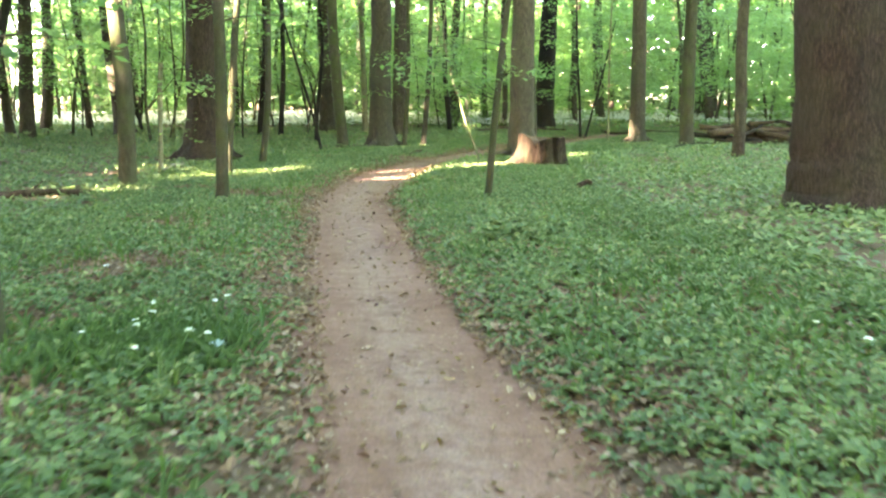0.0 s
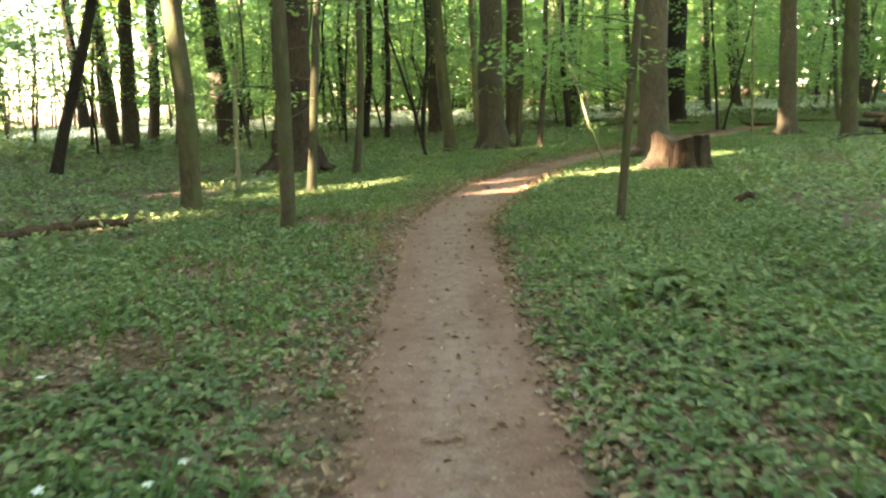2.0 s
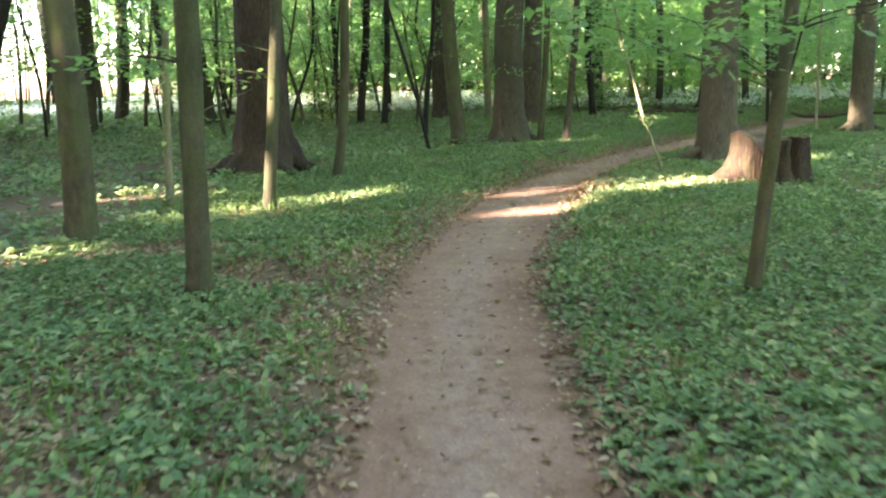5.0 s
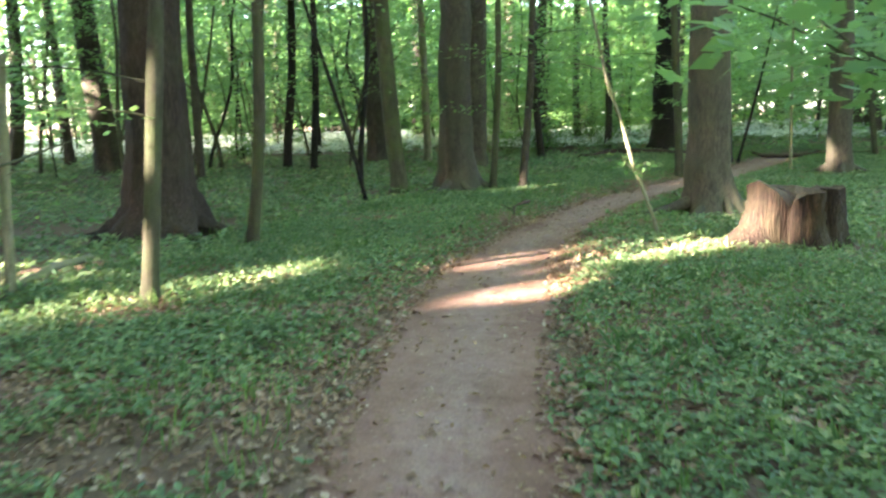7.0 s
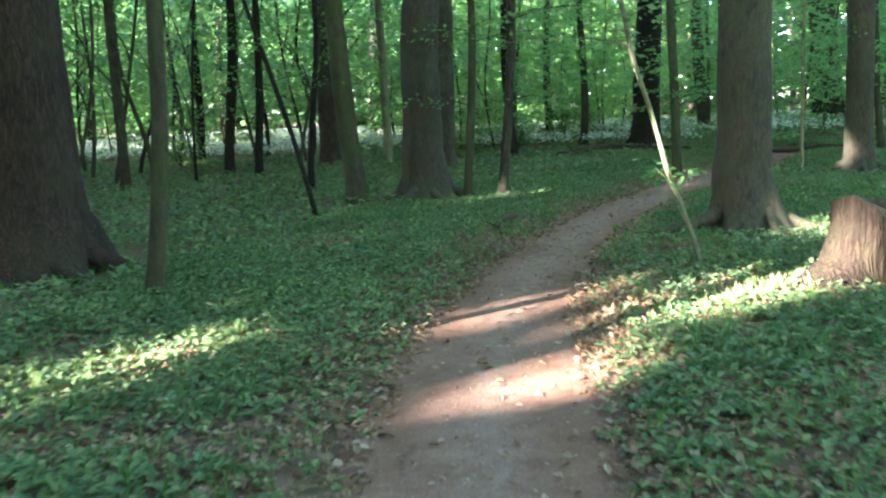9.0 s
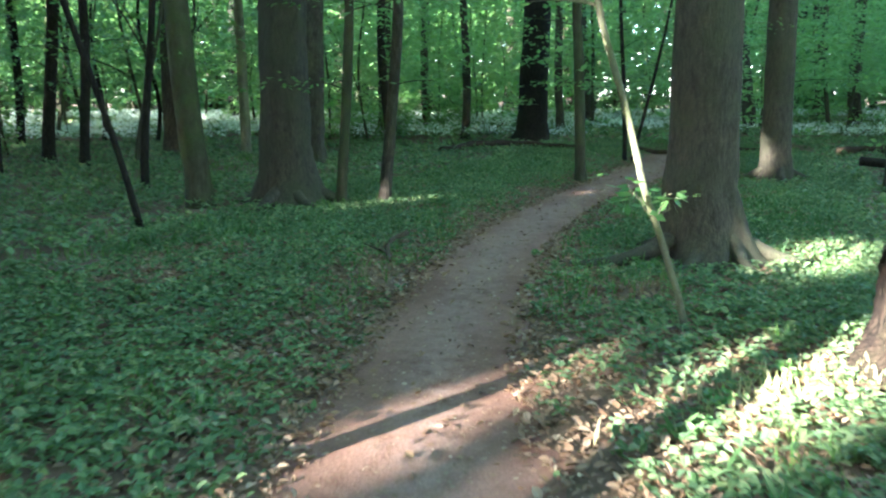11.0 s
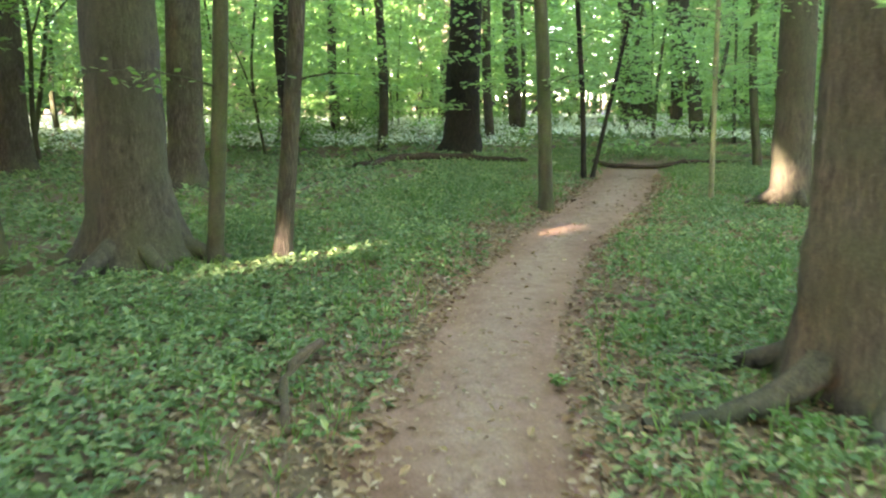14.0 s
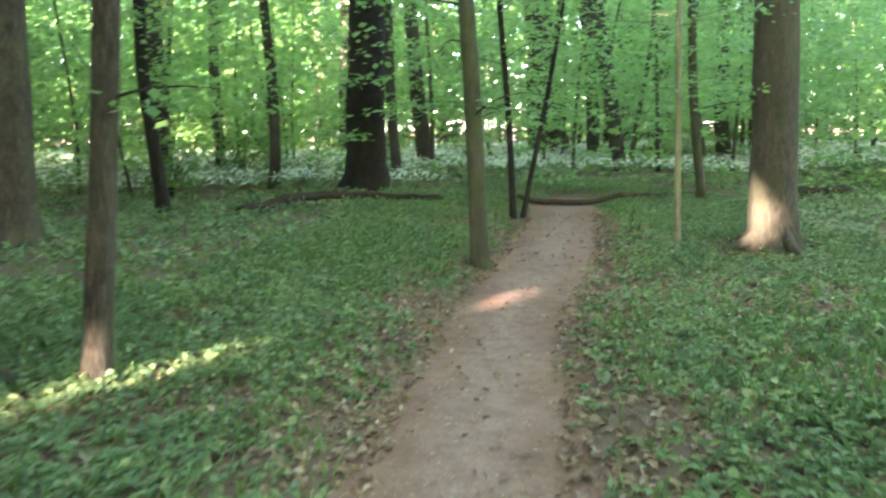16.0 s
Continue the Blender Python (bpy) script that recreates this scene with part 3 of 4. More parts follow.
tree(-9.3, 39.0, 0.22, (0.02, 0.01), 12, M_DARK, 0.3, 0.05, label=SMALL)
tree(16.5, 55.0, 0.35, (-0.03, 0.015), 15, M_OAK, 0.3, label=SMALL)

# the wood round about: tall trees on every side, none of them close to the walk
# Trees out of view are added; their leaf counts set how much sun is blocked.
wood = np.random.default_rng(21)
for gxi in range(-80, 51, 9):
    for gyi in range(-56, 97, 9):
        x, y = gxi + wood.uniform(-3.4, 3.4), gyi + wood.uniform(-3.4, 3.4)
        near = min((x - a) ** 2 + (y - b) ** 2 for a, b in TREES)
        inside = -2 < y < 47 and -0.72 * (y - 1) - 2.5 < x < 0.75 * (y + 4) and x > -22 + 0.1 * y
        clearing = x < -0.5 * y - 4 and y > 30
        if near < 14 or clearing or inside or float(off_path(x, y)[0]) < 3.5:
            continue
        far = y > 44
        beam = 0.788 * y - 0.616 * x
        open_side = beam > 30  # the sun reaches the far undergrowth past these
        for _ in range(6):
            if shaded(np.stack([np.full(40, x), np.full(40, y), np.linspace(0, 18, 40)], 1)).all():
                break
            x, y = x - 0.7 * RAY.y, y + 0.7 * RAY.x
        tree(x, y, wood.uniform(0.3, 0.75), tuple(wood.normal(0, 0.03, 2)), wood.uniform(16, 23), M_OAK if wood.random() < 0.7 else M_DARK, 0.35,
             label="tall forest tree with a bare trunk and a high green crown", leaf_count=200 if far else 900 if open_side else 3200 if beam > 6 and x < -6 else 1900 if -58 < x < -6 and -30 < y < 32 else 1500 if x < 8 and y < 33 else 400, sides=10, leaf_size=1.0)

# ---- undergrowth of the far wood ----
fw = np.random.default_rng(5)


def fan(n, near, far, a0, a1):
    """Points in the wood ahead, seen from the middle of the walk."""
    a, r = radians(a0) + fw.random(n) * radians(a1 - a0), np.sqrt(near ** 2 + fw.random(n) * (far ** 2 - near ** 2))
    return np.stack([r * np.sin(a), 14 + r * np.cos(a)], 1)


def thicket(name, n, near, far, per, spread, size, z0, z1, label, a0=-60, a1=65, mat=M_BEECH):
    c = fan(n, near, far, a0, a1)
    dens = fbm(c[:, 0], c[:, 1], 9.0)
    thin = np.where((c[:, 0] < -0.46 * (c[:, 1] - 4)) & (c[:, 1] > 34), 0.28, 0.0)  # a clearing lets the sky in
    thin += 0.07 * np.clip((c[:, 0] - 0.15 * (c[:, 1] - 14)) / 6, 0, 1) * (near > 30)  # brighter openings beyond the path's end
    c = c[dens > fw.uniform(0.17, 0.57, n) + thin]
    c3 = np.column_stack([c, ground_z(c[:, 0], c[:, 1]) + z0 + (z1 - z0) * fw.random(len(c)) ** 0.8])
    p, az, ti, ro, L, W = spray_leaves(c3, per, spread, 0.07, size, fw)
    k = shaded(p)
    v, f = leaves(p[k], az[k], ti[k], ro[k], L[k], W[k])
    tagged(new(name, mesh_of(name, v, f, mat)), label, "undergrowth", kind="stuff")


# Added outside the view, left and behind, to block low sun rays.
thicket("undergrowth_beside_the_walk", 2200, 24, 70, 16, 1.6, 0.6, 0.8, 9.0, "green undergrowth and low branches added out of view to block low sun", -175, -62)
# Leaf colours carry the light: shade painted into the left side, sun into the right.
SHADE_TINT_SIDE, SUN_TINT_SIDE = (-60, -3), (-3, 65)
NEAR_SPRAYS = "fresh green beech leaves in flat sprays under the tall trees"
FAR_SPRAYS = "distant spring-green foliage of the wood"
thicket("shaded_undergrowth", 2400, 20, 36, 32, 0.8, 0.14, 1.6, 5.6, NEAR_SPRAYS, *SHADE_TINT_SIDE, M_BEECH)
thicket("undergrowth", 2500, 20, 36, 34, 0.8, 0.14, 1.6, 5.6, NEAR_SPRAYS, *SUN_TINT_SIDE, M_SUNTINTBEECH)
thicket("bushes", 1500, 23, 50, 40, 0.65, 0.16, 0.3, 3.8, "low green bushes between the trunks", -8, 40, M_SUNTINTBEECH)
thicket("shaded_far_undergrowth", 3500, 34, 62, 40, 1.15, 0.26, 0.6, 8.0, FAR_SPRAYS, *SHADE_TINT_SIDE, M_SHADETINTLEAF)
thicket("far_undergrowth", 3300, 34, 62, 38, 1.15, 0.26, 0.6, 8.0, FAR_SPRAYS, *SUN_TINT_SIDE, M_SUNTINTBEECH)
# The back of the wood has its shade in the darker leaf colour.
thicket("farthest_undergrowth", 5900, 56, 85, 24, 1.7, 0.8, 0.2, 10.5, "hazy distant green foliage at the back of the wood", mat=M_SHADETINTLEAF)

# thin far stems
for x, y in fan(330, 24, 75, -55, 62):
    inside = y < 42 and -12 < x < 9
    if inside:
        continue
    d, h = fw.uniform(0.06, 0.2), fw.uniform(7, 11)
    z = np.linspace(0, h, 8)
    k, ph = fw.uniform(0.5, 1.2), fw.random() * 6
    g0 = float(ground_z(x, y)[0]) - 0.05
    line = np.stack([x + fw.normal(0, 0.05) * z + fw.uniform(0.08, 0.22) * np.sin(k * z + ph), y + fw.normal(0, 0.04) * z, g0 + z], 1)
    stem = new("young_tree", mesh_of("young_tree", *tube(line - [x, y, g0], np.linspace(d / 2, 0.02, 8), 6, 0, 1), M_BEECHBARK, True))
    stem.location = (x, y, g0)
    tagged(stem, "thin straight stem of a young forest tree", "tree", "young trees of the far wood")


# crooked young stems between the larger trunks, some of them forked
for x, y in zip(fw.uniform(-15, 1, 46), fw.uniform(27.5, 43, 46)):
    if min((x - a) ** 2 + (y - b) ** 2 for a, b in TREES) < 0.8 or float(off_path(x, y)[0]) < 1.2 or (x > -4 and y < 38):
        continue
    d, h = fw.uniform(0.05, 0.15), fw.uniform(6, 9)
    z = np.linspace(0, h, 18)
    g0 = float(ground_z(x, y)[0]) - 0.05
    sway = fw.uniform(0.06, 0.2) * np.sin(fw.uniform(0.6, 1.5) * z + fw.random() * 6)
    line = np.stack([fw.normal(0, 0.1) * z + sway - sway[0], fw.normal(0, 0.05) * z, z], 1)
    thing = new("young_tree")
    thing.location = (x, y, g0)
    child("trunk", mesh_of("trunk", *tube(line, np.linspace(d / 2, 0.02, 18), 7, 0, 1), M_BEECHBARK if fw.random() < 0.6 else M_DARK, True), thing)
    for k in fw.integers(3, 11, fw.integers(1, 4)):
        tip = line[k] + [fw.normal(0, 0.7), fw.normal(0, 0.4), fw.uniform(0.5, 2.0)]
        child("limb", mesh_of("limb", *tube(np.linspace(line[k], tip, 5) + np.outer(np.sin(np.linspace(0, 3.1, 5)), [0.08, 0, 0.06]), np.linspace(d * 0.3, 0.008, 5), 5, 0, 1), M_BEECHBARK, True), thing)
    TREES.append((x, y))
    tagged(thing, "thin crooked young forest tree with bare side twigs", "tree", "crooked young trees between the trunks")


# ---- ground plants ----
def scatter(n, x0, x1, y0, y1, rng):
    return rng.uniform(x0, x1, n), rng.uniform(y0, y1, n)


gp = np.random.default_rng(11)
BARE = lambda x, y: fbm(x + 31, y + 7, 1.0, 3)


RINGS = ((2.1, 22.3, 1.15), (-1.92, 27.1, 1.1), (-5.7, 20.8, 1.3), (5.5, 11.5, 1.4), (2.3, 19.0, 0.95), (6.55, 29.25, 0.9))


def at_trunk(x, y):
    """1 beside the large trunks, where dead leaves gather, falling to 0 further off."""
    return np.max([np.clip(1.6 - 1.6 * np.hypot(x - a, y - b) / r, 0, 1) for a, b, r in RINGS], 0)


def herbs(name, x, y, leaf, height, per, fold, label, mat=M_HERB, edge=-0.08, bare=(0.22, 0.5)):
    d = off_path(x, y)
    fringe = np.where((x > np.interp(y, MIDDLE[:, 1], MIDDLE[:, 0])) & (y < 17), 0.32, 0.9)
    grow = (BARE(x, y) > gp.uniform(*bare, len(x)) - np.where((fringe < 0.5) & (y < 17), 0.1, 0.0)) & (d > edge + fringe * gp.random(len(x)) ** 1.2)
    grow &= gp.random(len(x)) > 0.85 * at_trunk(x, y)
    x, y, d = x[grow], y[grow], d[grow]
    z = ground_z(x, y, d)
    n = len(x)
    h = height * gp.uniform(0.35, 1.1, n) * np.clip(0.45 + d * 0.8, 0.45, 1)
    p = np.repeat(np.stack([x, y, z + h], 1), per, 0)
    az = np.repeat(gp.random(n) * 6.28, per) + np.tile(np.arange(per) * 2 * np.pi / per, n) + gp.normal(0, 0.35, n * per)
    p[:, 2] -= np.repeat(h, per) * gp.random(n * per) * 0.45
    L = leaf * gp.uniform(0.6, 1.3, n * per)
    v, f = leaves(p, az, gp.normal(0.05, 0.38, n * per), gp.normal(0, 0.35, n * per), L, L * gp.uniform(0.5, 0.75, n * per), fold)
    tagged(new(name, mesh_of(name, v, f, mat)), label, "plants", kind="stuff")


x, y = scatter(210000, -5.5, 10.5, 2.2, 40, gp)
near = off_path(x, y) < np.where(y > 30, 2.8, 3.4)
herbs("low_plants", x[near], y[near], 0.052, 0.1, 4, 0.16, "dense low green woodland herbs beside the path")
x, y = scatter(74000, -15, 16, 2, 40, gp)
mid = (off_path(x, y) >= np.where(y > 30, 2.6, 3.2)) & (x > -0.62 * (y + 4) - 3) & (x < 0.8 * (y + 2) + 3)
herbs("low_plants_further_off", x[mid], y[mid], 0.095, 0.14, 4, None, "dense low green woodland herbs under the trees")
x, y = scatter(24000, -22, 22, -16, 42, gp)
rest = ~((x > -0.62 * (y + 4) - 3) & (x < 0.8 * (y + 2) + 3) & (x > -15) & (x < 16) & (y > 2)) & (np.abs(x) < 22)
herbs("plants_round_about", x[rest], y[rest], 0.17, 0.16, 4, None, "low green woodland herbs on the forest floor")
x, y = scatter(24000, -38, 45, 30, 72, gp)
far = (y > 40) | (x < -14) | (x > 15)
herbs("distant_ground_plants", x[far], y[far], 0.28, 0.28, 4, None, "green carpet of plants on the distant forest floor")


# dead leaves
def litter(name, x, y, size, label, flat=0.35):
    d = off_path(x, y)
    keep = gp.random(len(x)) < np.where(d < -0.12, 0.05, np.where(d < 0.6, 1.0, np.maximum(np.clip(1.75 - 2.3 * BARE(x, y), 0.12, 1), at_trunk(x, y))))
    x, y, d = x[keep], y[keep], d[keep]
    n = len(x)
    p = np.stack([x, y, ground_z(x, y, d) + np.where(d < 0.1, 0.018, 0.012) + gp.random(n) * 0.02], 1)
    L = size * gp.uniform(0.5, 1.3, n)
    v, f = leaves(p, gp.random(n) * 6.28, gp.normal(0.05, flat, n), gp.normal(0, flat, n), L, L * gp.uniform(0.45, 0.7, n), 0.12)
    tagged(new(name, mesh_of(name, v, f, M_LITTER)), label, "leaf litter", kind="stuff")


x, y = scatter(230000, -4.5, 7.0, 2.2, 34, gp)
close = off_path(x, y) < 2.8
litter("leaf_litter", x[close], y[close], 0.054, "brown dead leaves lying on the soil along the path")

# crumbs of leaf and bark on the path, and grass between the herbs
i = gp.integers(20, len(MIDDLE) - 30, 15000)
u = gp.normal(0, 0.45, 15000)
x, y = MIDDLE[i, 0] + side[i, 0] * u * MIDDLE[i, 2] + gp.normal(0, 0.05, 15000), MIDDLE[i, 1] + side[i, 1] * u * MIDDLE[i, 2] + gp.normal(0, 0.05, 15000)
L = gp.uniform(0.008, 0.04, 15000)
v, f = leaves(np.stack([x, y, ground_z(x, y) + 0.019], 1), gp.random(15000) * 6.28, gp.normal(0, 0.15, 15000), gp.normal(0, 0.2, 15000), L, L * gp.uniform(0.3, 0.8, 15000))
tagged(new("path_crumbs", mesh_of("path_crumbs", v, f, M_LITTER)), "crumbs of dead leaf and bark scattered on the path", "leaf litter", kind="stuff")
x, y = scatter(16000, -6, 8, 2.5, 36, gp)
k = (off_path(x, y) > 0.1) & (fbm(x + 9, y + 3, 2.2) > 0.47)
x, y = np.repeat(x[k], 4), np.repeat(y[k], 4)
n = len(x)
x, y = x + gp.normal(0, 0.02, n), y + gp.normal(0, 0.02, n)
v, f = leaves(np.stack([x, y, ground_z(x, y) - 0.01], 1), gp.random(n) * 6.28, gp.normal(1.1, 0.25, n), gp.normal(0, 0.3, n), gp.uniform(0.08, 0.2, n), gp.uniform(0.006, 0.012, n))
tagged(new("grass", mesh_of("grass", v, f, M_GRASS)), "thin upright grass blades between the woodland herbs", "grass", kind="stuff")

u, w = gp.normal(0, 0.5, 260), gp.normal(0, 0.11, 260)
x, y = 1.05 + 0.79 * u - 0.62 * w, 18.85 + 0.3 * u + 0.79 * w
x, y = x[x < 1.6], y[x < 1.6]
n = len(x)
v, f = leaves(np.stack([x, y, ground_z(x, y) - 0.01], 1), gp.random(n) * 6.28, gp.normal(1.15, 0.25, n), gp.normal(0, 0.3, n), gp.uniform(0.06, 0.17, n), gp.uniform(0.01, 0.022, n))
tagged(new("dry_grass", mesh_of("dry_grass", v, f, M_STRAW)), "pale dry grass and stalks standing in the sun beside the stump", "grass", kind="stuff")

# white flowers of the distant carpet
x, y = scatter(100000, -30, 40, 37.5, 66, gp)
k = (fbm(x, y, 5.0) > 0.42 + 0.0 * x) & (y > 37.5 + 3 * fbm(x, y, 4.0))
x, y = x[k], y[k]
p = np.stack([x, y, ground_z(x, y) + gp.uniform(0.22, 0.4, len(x))], 1)
p = np.repeat(p, 2, 0)
nn = len(p)
v, f = leaves(p, gp.random(nn) * 6.28, gp.normal(0.2, 0.5, nn), gp.normal(0, 0.4, nn), gp.uniform(0.04, 0.085, nn), gp.uniform(0.03, 0.065, nn))
tagged(new("white_flower_carpet", mesh_of("white_flower_carpet", v, f, M_PETAL)), "distant carpet of white wild garlic blossom on the forest floor", "flowers", kind="stuff")


# ---- stump ----
def stump(x, y, r, h):
    thing = new("tree_stump")
    z0 = float(ground_z(x, y)[0]) - 0.05
    thing.location = (x, y, z0)
    zs = np.concatenate([[0, 0.04, 0.09], np.linspace(0.15, h, 12)])
    rr = r * (1 + 0.25 * np.exp(-zs / 0.14))
    sides = 72
    v, f = tube(np.stack([zs * 0, zs * 0, zs], 1), rr, sides, 0.04 + 0.1 * np.exp(-zs / 0.2), 4)
    a = np.arctan2(v[:, 1], v[:, 0])

    def bump(centre, wide):
        d = np.abs((a - radians(centre) + np.pi) % (2 * np.pi) - np.pi)
        return np.exp(-(d / radians(wide)) ** 2)
    low = np.exp(-v[:, 2] / 0.17)
    out = 1 + 0.85 * low * bump(190, 22) + 0.4 * low * bump(215, 14) + 0.3 * low * bump(-60, 16) + 0.25 * low * bump(-95, 18) - 0.42 * bump(-62, 5) - 0.45 * bump(-122, 8) - 0.14 * bump(-95, 4) + 0.14 * bump(190, 30)
    out += 0.022 * np.sin(13 * a + 2 * np.sin(3 * a)) + 0.012 * np.sin(29 * a + 6 * v[:, 2]) + 0.02 * np.sin(9 * v[:, 2] + 4 * a)
    v[:, :2] *= out[:, None]
    v[:, 2] *= 1 + 0.1 * bump(195, 24) + 0.08 * bump(-148, 14) - 0.3 * bump(-121, 8) - 0.06 * bump(-100, 20) + 0.05 * bump(-40, 30) + 0.02 * np.sin(4 * a + 1) + 0.012 * np.sin(11 * a)
    child("body", mesh_of("body", v, f, M_STUMP, True), thing, "rough bark-covered side with flaring roots")
    top = v[-sides:]
    lump = np.random.default_rng(2).normal(0, 0.018, (6, sides))
    rings = [top * [k, k, 1] + np.stack([0 * lump[i], 0 * lump[i], lump[i] * (i > 0) - 0.10 * (1 - k) + (top[:, 2].mean() - top[:, 2]) * (1 - k)], 1) for i, k in enumerate((1.0, 0.92, 0.75, 0.5, 0.25, 0.02))]
    i = np.arange(6 * sides).reshape(6, sides)
    j = np.roll(i, -1, 1)
    child("cut_top", mesh_of("cut_top", np.concatenate(rings), np.stack([i[:-1], j[:-1], j[1:], i[1:]], -1).reshape(-1, 4), M_CUT, True), thing, "weathered uneven cut surface")
    return tagged(thing, "broad old tree stump with cracked brown wood, sunlit on one side", "tree stump")


stump(2.2, 19.1, 0.48, 0.68)


def log(points, r0, r1, mat, label, name="fallen_branch", twigs=0):
    """A fallen branch lying along points on the ground (x, y, height above the soil)."""
    p = spline([points[0], *points, points[-1]], 0.15)
    p = np.column_stack([p[:, :2], ground_z(p[:, 0], p[:, 1]) + p[:, 2] + np.linspace(r0, r1, len(p)) * 0.6])
    thing = new(name)
    thing.location = p[0]
    q = p - p[0]
    rs = np.random.default_rng(int(abs(p[0, 0] * 100) + 3))
    q[1:-1] += rs.normal(0, r0 * 0.15, (len(q) - 2, 3))
    ends = np.concatenate([[1e-3], np.linspace(r0, r1, len(q)), [1e-3]])
    child("stem", mesh_of("stem", *tube(np.concatenate([q[:1] - 1e-3, q, q[-1:] + 1e-3]), ends, 10, 0.06, 2), mat, True), thing)
    for _ in range(twigs):
        i = rs.integers(1, len(q) - 1)
        tip = q[i] + [rs.normal(0, 0.3), rs.normal(0, 0.3), rs.uniform(0.02, 0.3)]
        child("twig", mesh_of("twig", *tube(np.linspace(q[i], tip, 4), np.linspace(r1 * 0.6, 0.004, 4), 5, 0, 1), mat, True), thing)
    return tagged(thing, label, "fallen branch")


log([(1.4, 35.3, 0.02), (2.6, 36.6, 0.1), (3.9, 37.0, 0.1), (5.2, 36.0, 0.02)], 0.1, 0.06, M_ROT, "brown fallen branch lying on the low plants", twigs=5)
log([(6.6, 36.0, 0.04), (7.3, 35.2, 0.05), (8.7, 35.1, 0.06), (10.2, 35.4, 0.03)], 0.055, 0.04, M_ROT, "pale fallen log lying across the end of the path")
log([(11.0, 34.4, 0.05), (11.8, 34.2, 0.08), (12.9, 34.2, 0.05)], 0.1, 0.09, M_ROT, "dark rotting log on the forest floor")
log([(-5.5, 16.7, 0.03), (-5.55, 17.6, 0.08), (-5.5, 18.4, 0.1)], 0.05, 0.04, M_PALE, "short pale fallen branch on the ground")
log([(-7.4, 11.0, 0.03), (-6.0, 12.4, 0.1), (-5.3, 13.1, 0.04)], 0.075, 0.05, M_ROT, "brown fallen branch on the forest floor", twigs=3)
log([(-0.86, 22.5, 0.02), (-0.83, 23.1, 0.07), (-0.7, 23.5, 0.09), (-0.48, 23.78, 0.1)], 0.02, 0.028, M_CUT, "bent grey fallen branch beside the path", twigs=2)
log([(1.2, 18.7, 0.03), (1.6, 18.4, 0.05), (1.95, 18.2, 0.02)], 0.018, 0.01, M_ROT, "thin dead twig beside the stump")
log([(6.6, 25.6, 0.03), (7.8, 26.4, 0.15), (8.6, 26.4, 0.1)], 0.03, 0.015, M_DARK, "dark dead branch lying on the low plants", twigs=4)
log([(2.2, 13.9, 0.05), (2.35, 14.0, 0.12), (2.5, 13.95, 0.06)], 0.05, 0.04, M_ROT, "small broken piece of rotten brown wood", "wood_chunk")


def brush_pile(x0, x1, y, count):
    """A heap of cut logs and branches."""
    rs = np.random.default_rng(8)
    thing = new("brush_pile")
    z0 = float(ground_z((x0 + x1) / 2, y)[0])
    thing.location = ((x0 + x1) / 2, y, z0)
    for k in range(count):
        r = rs.uniform(0.03, 0.13) if k > 3 else 0.14
        half = rs.uniform(0.5, 1.3)
        c = np.array([rs.uniform(x0 + 0.5, x1 - 0.5) - (x0 + x1) / 2, rs.normal(0, 0.3), r + rs.random() ** 1.3 * 0.6 * (k > 3)])
        d = np.array([math.cos(t := rs.normal(0, 0.6)), math.sin(t), rs.normal(0, 0.16)])
        line = c + np.linspace(-half, half, 7)[:, None] * d + rs.normal(0, 0.02, (7, 3))
        line = np.concatenate([line[:1], line, line[-1:]])
        line[0] -= d * 0.002
        line[-1] += d * 0.002
        child("log", mesh_of("log", *tube(line, np.array([0.002, r, r, r * 0.97, r * 0.94, r * 0.9, r * 0.87, r * 0.82, 0.002]), 9, 0.05, k), (M_ROT, M_DARK, M_ROT, M_ROT, M_CUT)[k % 5], True), thing)
    return tagged(thing, "low heap of cut brown logs and dead branches", "wood pile")


brush_pile(8.6, 12.6, 28.3, 30)


def shrub(x, y, radius, height, count):
    rs = np.random.default_rng(int(abs(x * 37 + y * 11)))
    thing = new("shrub")
    z0 = float(ground_z(x, y)[0]) - 0.03
    thing.location = (x, y, z0)
    cents = []
    for _ in range(9):
        a, ln = rs.random() * 6.28, radius * rs.uniform(0.4, 1.0)
        s = np.linspace(0, 1, 6)[:, None]
        line = s * np.array([math.cos(a) * ln, math.sin(a) * ln, 0]) * s + s * np.array([0, 0, height * rs.uniform(0.55, 0.95)])
        child("stem", mesh_of("stem", *tube(line, np.linspace(0.014, 0.004, 6), 5, 0, 1), M_DARK, True), thing)
        cents += [line[2], line[3], line[4], line[5], line[5] + rs.normal(0, 0.15, 3)]
    p, az, ti, ro, L, W = spray_leaves(np.array(cents), count // len(cents), 0.38 * radius, 0.35, 0.12, rs)
    child("leaves", mesh_of("leaves", *leaves(p, az, ti, ro, L, W), M_BEECH), thing, "spring-green leaves")
    return tagged(thing, "rounded green shrub under the tall trees", "shrub")


shrub(2.5, 42.8, 1.15, 1.7, 900)
shrub(0.6, 39.2, 0.9, 1.3, 700)
shrub(-0.6, 44.5, 1.3, 1.8, 900)
shrub(3.9, 47.0, 1.3, 1.7, 900)
shrub(-9.0, 36.0, 1.2, 1.5, 800)


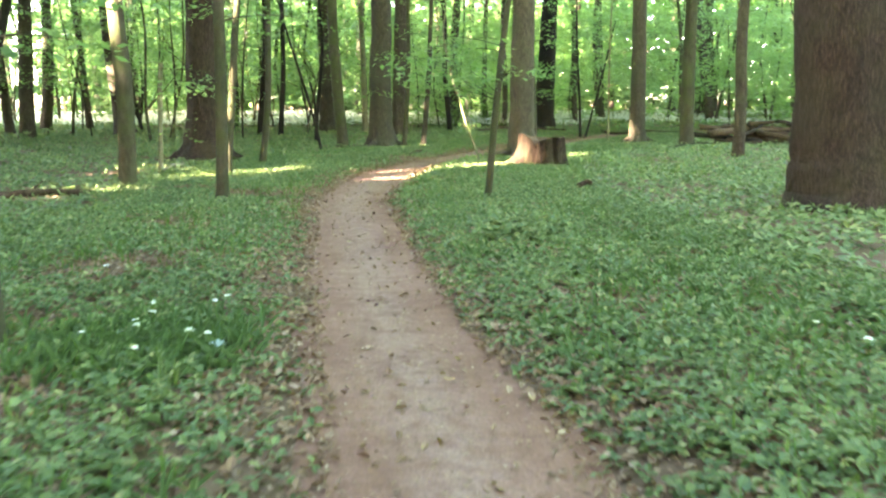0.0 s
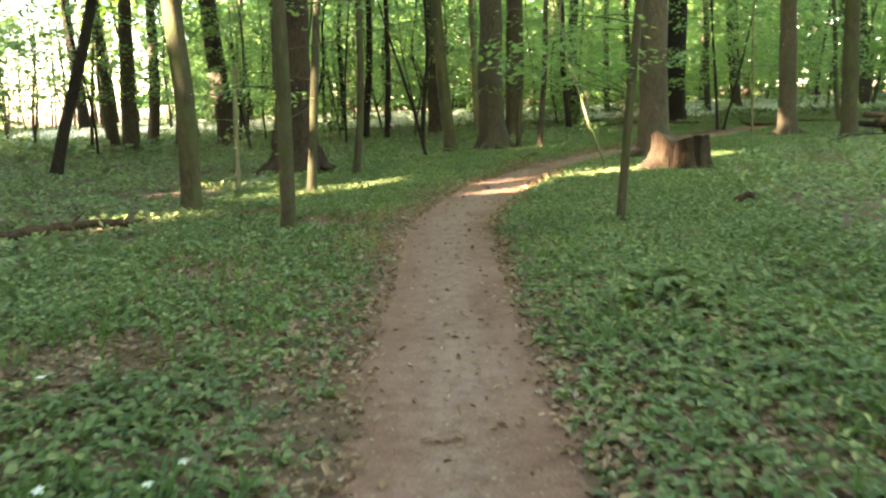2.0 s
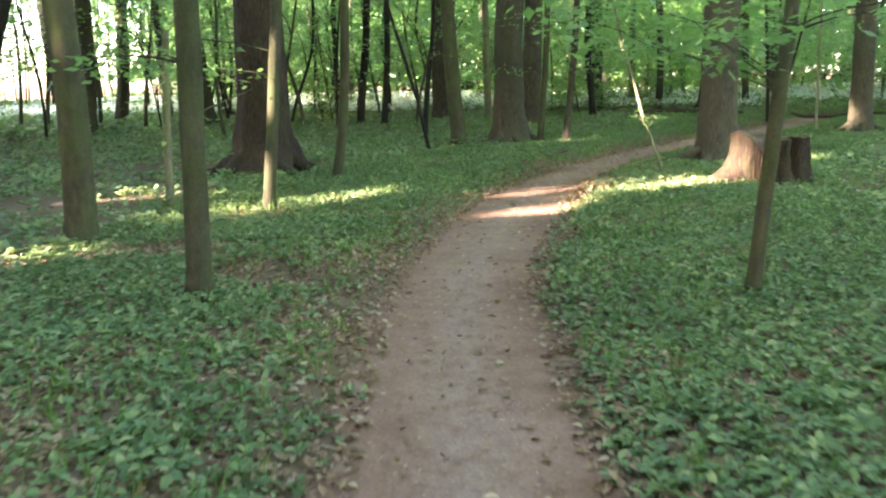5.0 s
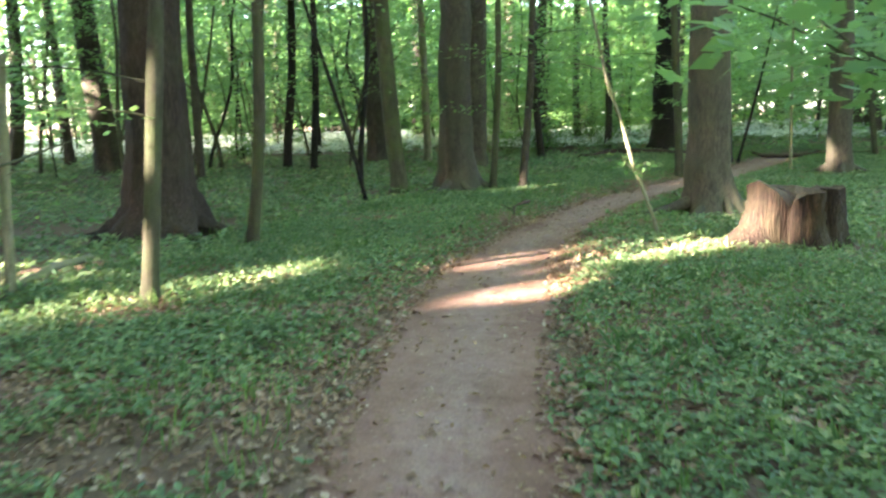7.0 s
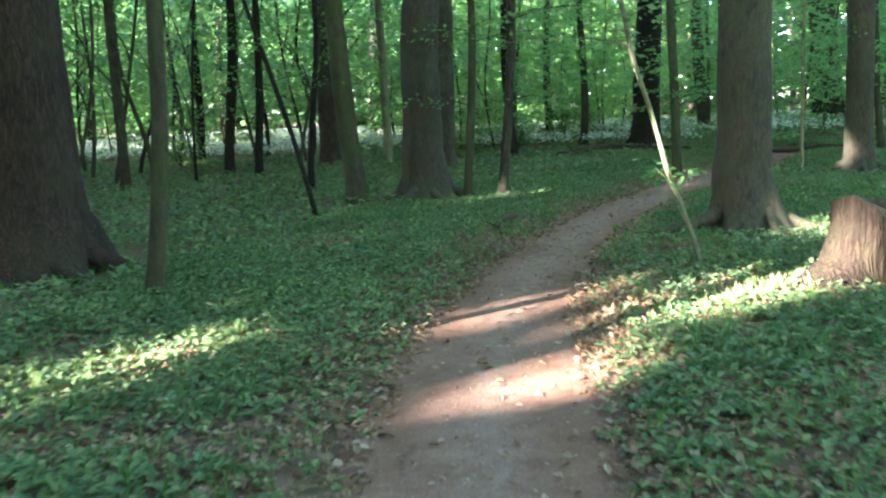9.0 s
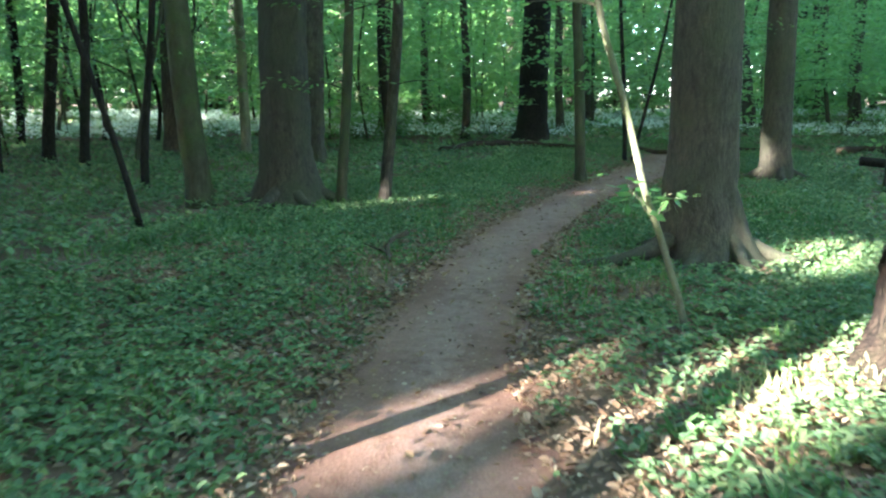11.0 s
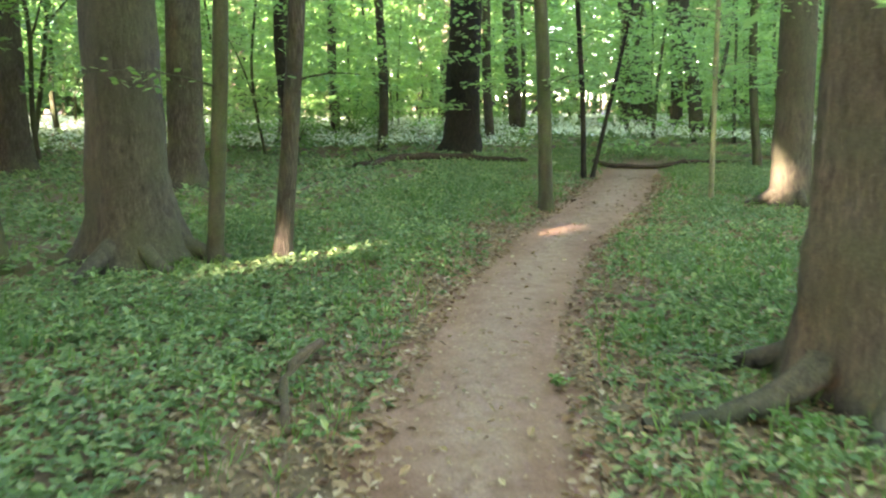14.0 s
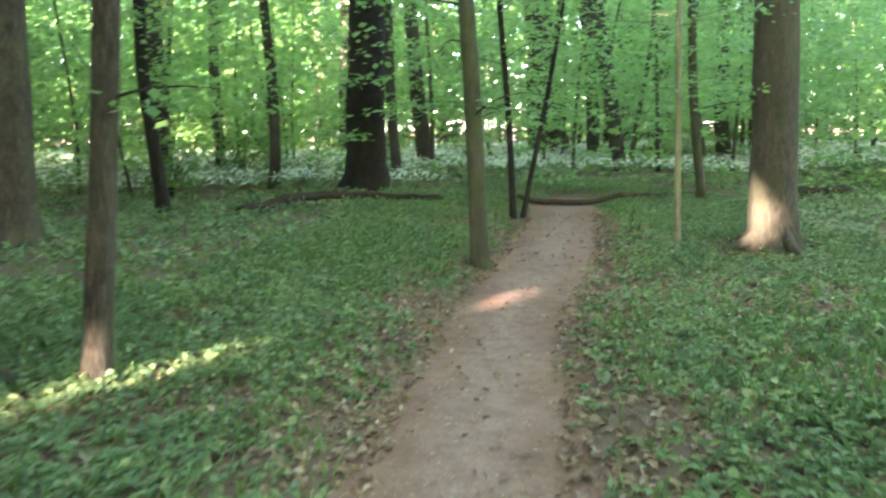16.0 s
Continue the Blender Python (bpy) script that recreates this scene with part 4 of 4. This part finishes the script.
def seedling(x, y, size, count, mat, label):
    """A tuft of broad leaves on short stalks."""
    rs = np.random.default_rng(int(abs(x * 531 + y * 19)))
    thing = new("woodland_plant")
    thing.location = (x, y, float(ground_z(x, y)[0]) - 0.01)
    tips = []
    for _ in range(count):
        a, ln = rs.random() * 6.28, size * rs.uniform(0.3, 1.0)
        s = np.linspace(0, 1, 4)[:, None]
        line = s * s * np.array([math.cos(a) * ln * 0.7, math.sin(a) * ln * 0.7, 0]) + s * np.array([0, 0, size * rs.uniform(0.5, 1.0)])
        child("stalk", mesh_of("stalk", *tube(line, np.linspace(0.004, 0.002, 4), 5), M_GRASS, True), thing)
        tips += [line[3], line[2], line[3] * [1, 1, 0.9]]
    tips = np.repeat(np.array(tips), 3, 0)
    n = len(tips)
    L = size * 0.32 * rs.uniform(0.7, 1.3, n)
    child("leaves", mesh_of("leaves", *leaves(tips, rs.random(n) * 6.28, rs.normal(0.0, 0.35, n), rs.normal(0, 0.3, n), L, L * 0.6, 0.12), mat), thing)
    return tagged(thing, label, "plant")


for x, y, size in ((0.66, 8.75, 0.3), (0.85, 9.05, 0.26), (0.5, 8.45, 0.24), (1.1, 8.85, 0.28), (0.9, 8.4, 0.22)):
    seedling(x, y, size, 9, M_HERB, "leafy clump of taller green herbs beside the path")
for x, y, size in ((1.42, 22.05, 0.17), (1.3, 21.85, 0.14), (0.62, 23.05, 0.12), (0.45, 18.6, 0.13), (0.2, 18.35, 0.12), (0.95, 18.9, 0.13), (2.9, 21.7, 0.15)):
    seedling(x, y, size, 4, M_BEECH, "small fresh green tree seedling on the forest floor")


def flower(x, y, size):
    rs = np.random.default_rng(int(abs(x * 999 + y * 77)))
    z0, h = float(ground_z(x, y)[0]), rs.uniform(0.15, 0.2)
    thing = new("white_flower")
    thing.location = (x, y, z0)
    child("stem", mesh_of("stem", *tube([[0, 0, -0.01], [0.004, 0, h * 0.5], [0, 0.006, h]], [0.003, 0.0025, 0.002], 5), M_GRASS, True), thing, "thin green stem")
    n = 6
    top = np.tile([[0, 0.006, h]], (n, 1))
    az = np.arange(n) * 2 * np.pi / n + rs.random()
    child("blossom", mesh_of("blossom", *leaves(top, az, rs.normal(0.25, 0.15, n), rs.normal(0, 0.1, n), np.full(n, size), np.full(n, size * 0.7), 0.1), M_PETAL), thing, "white petals")
    tagged(thing, "small white woodland flower among green leaves", "flower", "white flowers beside the path")


for x, y, size in ((-1.82, 4.95, 0.03), (-1.86, 5.05, 0.028), (-1.78, 5.12, 0.03), (-1.83, 5.28, 0.026), (-1.44, 5.62, 0.03), (-1.42, 4.66, 0.032), (-1.3, 4.6, 0.026), (-1.46, 5.36, 0.024),
                   (-2.59, 6.49, 0.028), (2.26, 4.42, 0.032), (2.1, 4.7, 0.02), (-2.0, 4.6, 0.024), (-1.6, 4.3, 0.026)):
    flower(x, y, size)

# lush lance-shaped leaves in clumps between the herbs
lx, ly = scatter(26000, -4.2, 7.5, 2.6, 33, gp)
d = off_path(lx, ly)
lush = np.hypot(lx + 1.7, ly - 4.9) < 0.75
k = (d > 0.3) & (d < 3.0) & (fbm(lx + 40, ly + 70, 1.3) > np.where(ly > 9, 0.66, 0.58)) & (gp.random(26000) < 0.6) | (d > 0.25) & lush
lx, ly = np.concatenate([lx[k], gp.normal(-1.75, 0.33, 500)]), np.concatenate([ly[k], gp.normal(4.85, 0.36, 500)])
k = off_path(lx, ly) > 0.22
lx, ly = np.repeat(lx[k], 3), np.repeat(ly[k], 3)
n = len(lx)
v, f = leaves(np.stack([lx + gp.normal(0, 0.015, n), ly + gp.normal(0, 0.015, n), ground_z(lx, ly)], 1), gp.random(n) * 6.28, gp.normal(0.85, 0.25, n), gp.normal(0, 0.3, n), gp.uniform(0.1, 0.19, n), gp.uniform(0.022, 0.04, n), 0.12)
tagged(new("lance_leaved_plants", mesh_of("lance_leaved_plants", v, f, M_LUSH)), "lush clumps of upright lance-shaped green leaves", "plants", kind="stuff")

# a scrap lying among the leaves
scrap = new("paper_scrap")
scrap.location = (-1.28, 4.72, float(ground_z(-1.28, 4.72)[0]) + 0.085)
u = np.linspace(-1, 1, 7)
U, V = np.meshgrid(u, u)
sv = np.stack([U.ravel() * 0.045, V.ravel() * 0.03, 0.012 * np.sin(3 * U.ravel() + 2 * V.ravel()) + 0.008 * np.cos(5 * V.ravel())], 1)
i = np.arange(49).reshape(7, 7)
sq = np.stack([i[:-1, :-1], i[:-1, 1:], i[1:, 1:], i[1:, :-1]], -1).reshape(-1, 4)
both = np.concatenate([sv, sv - [0, 0, 0.0015]])
child("sheet", mesh_of("sheet", both, np.concatenate([sq, sq[:, ::-1] + 49]), M_SCRAP, True), scrap)
tagged(scrap, "small crumpled pale blue scrap among green leaves", "litter")
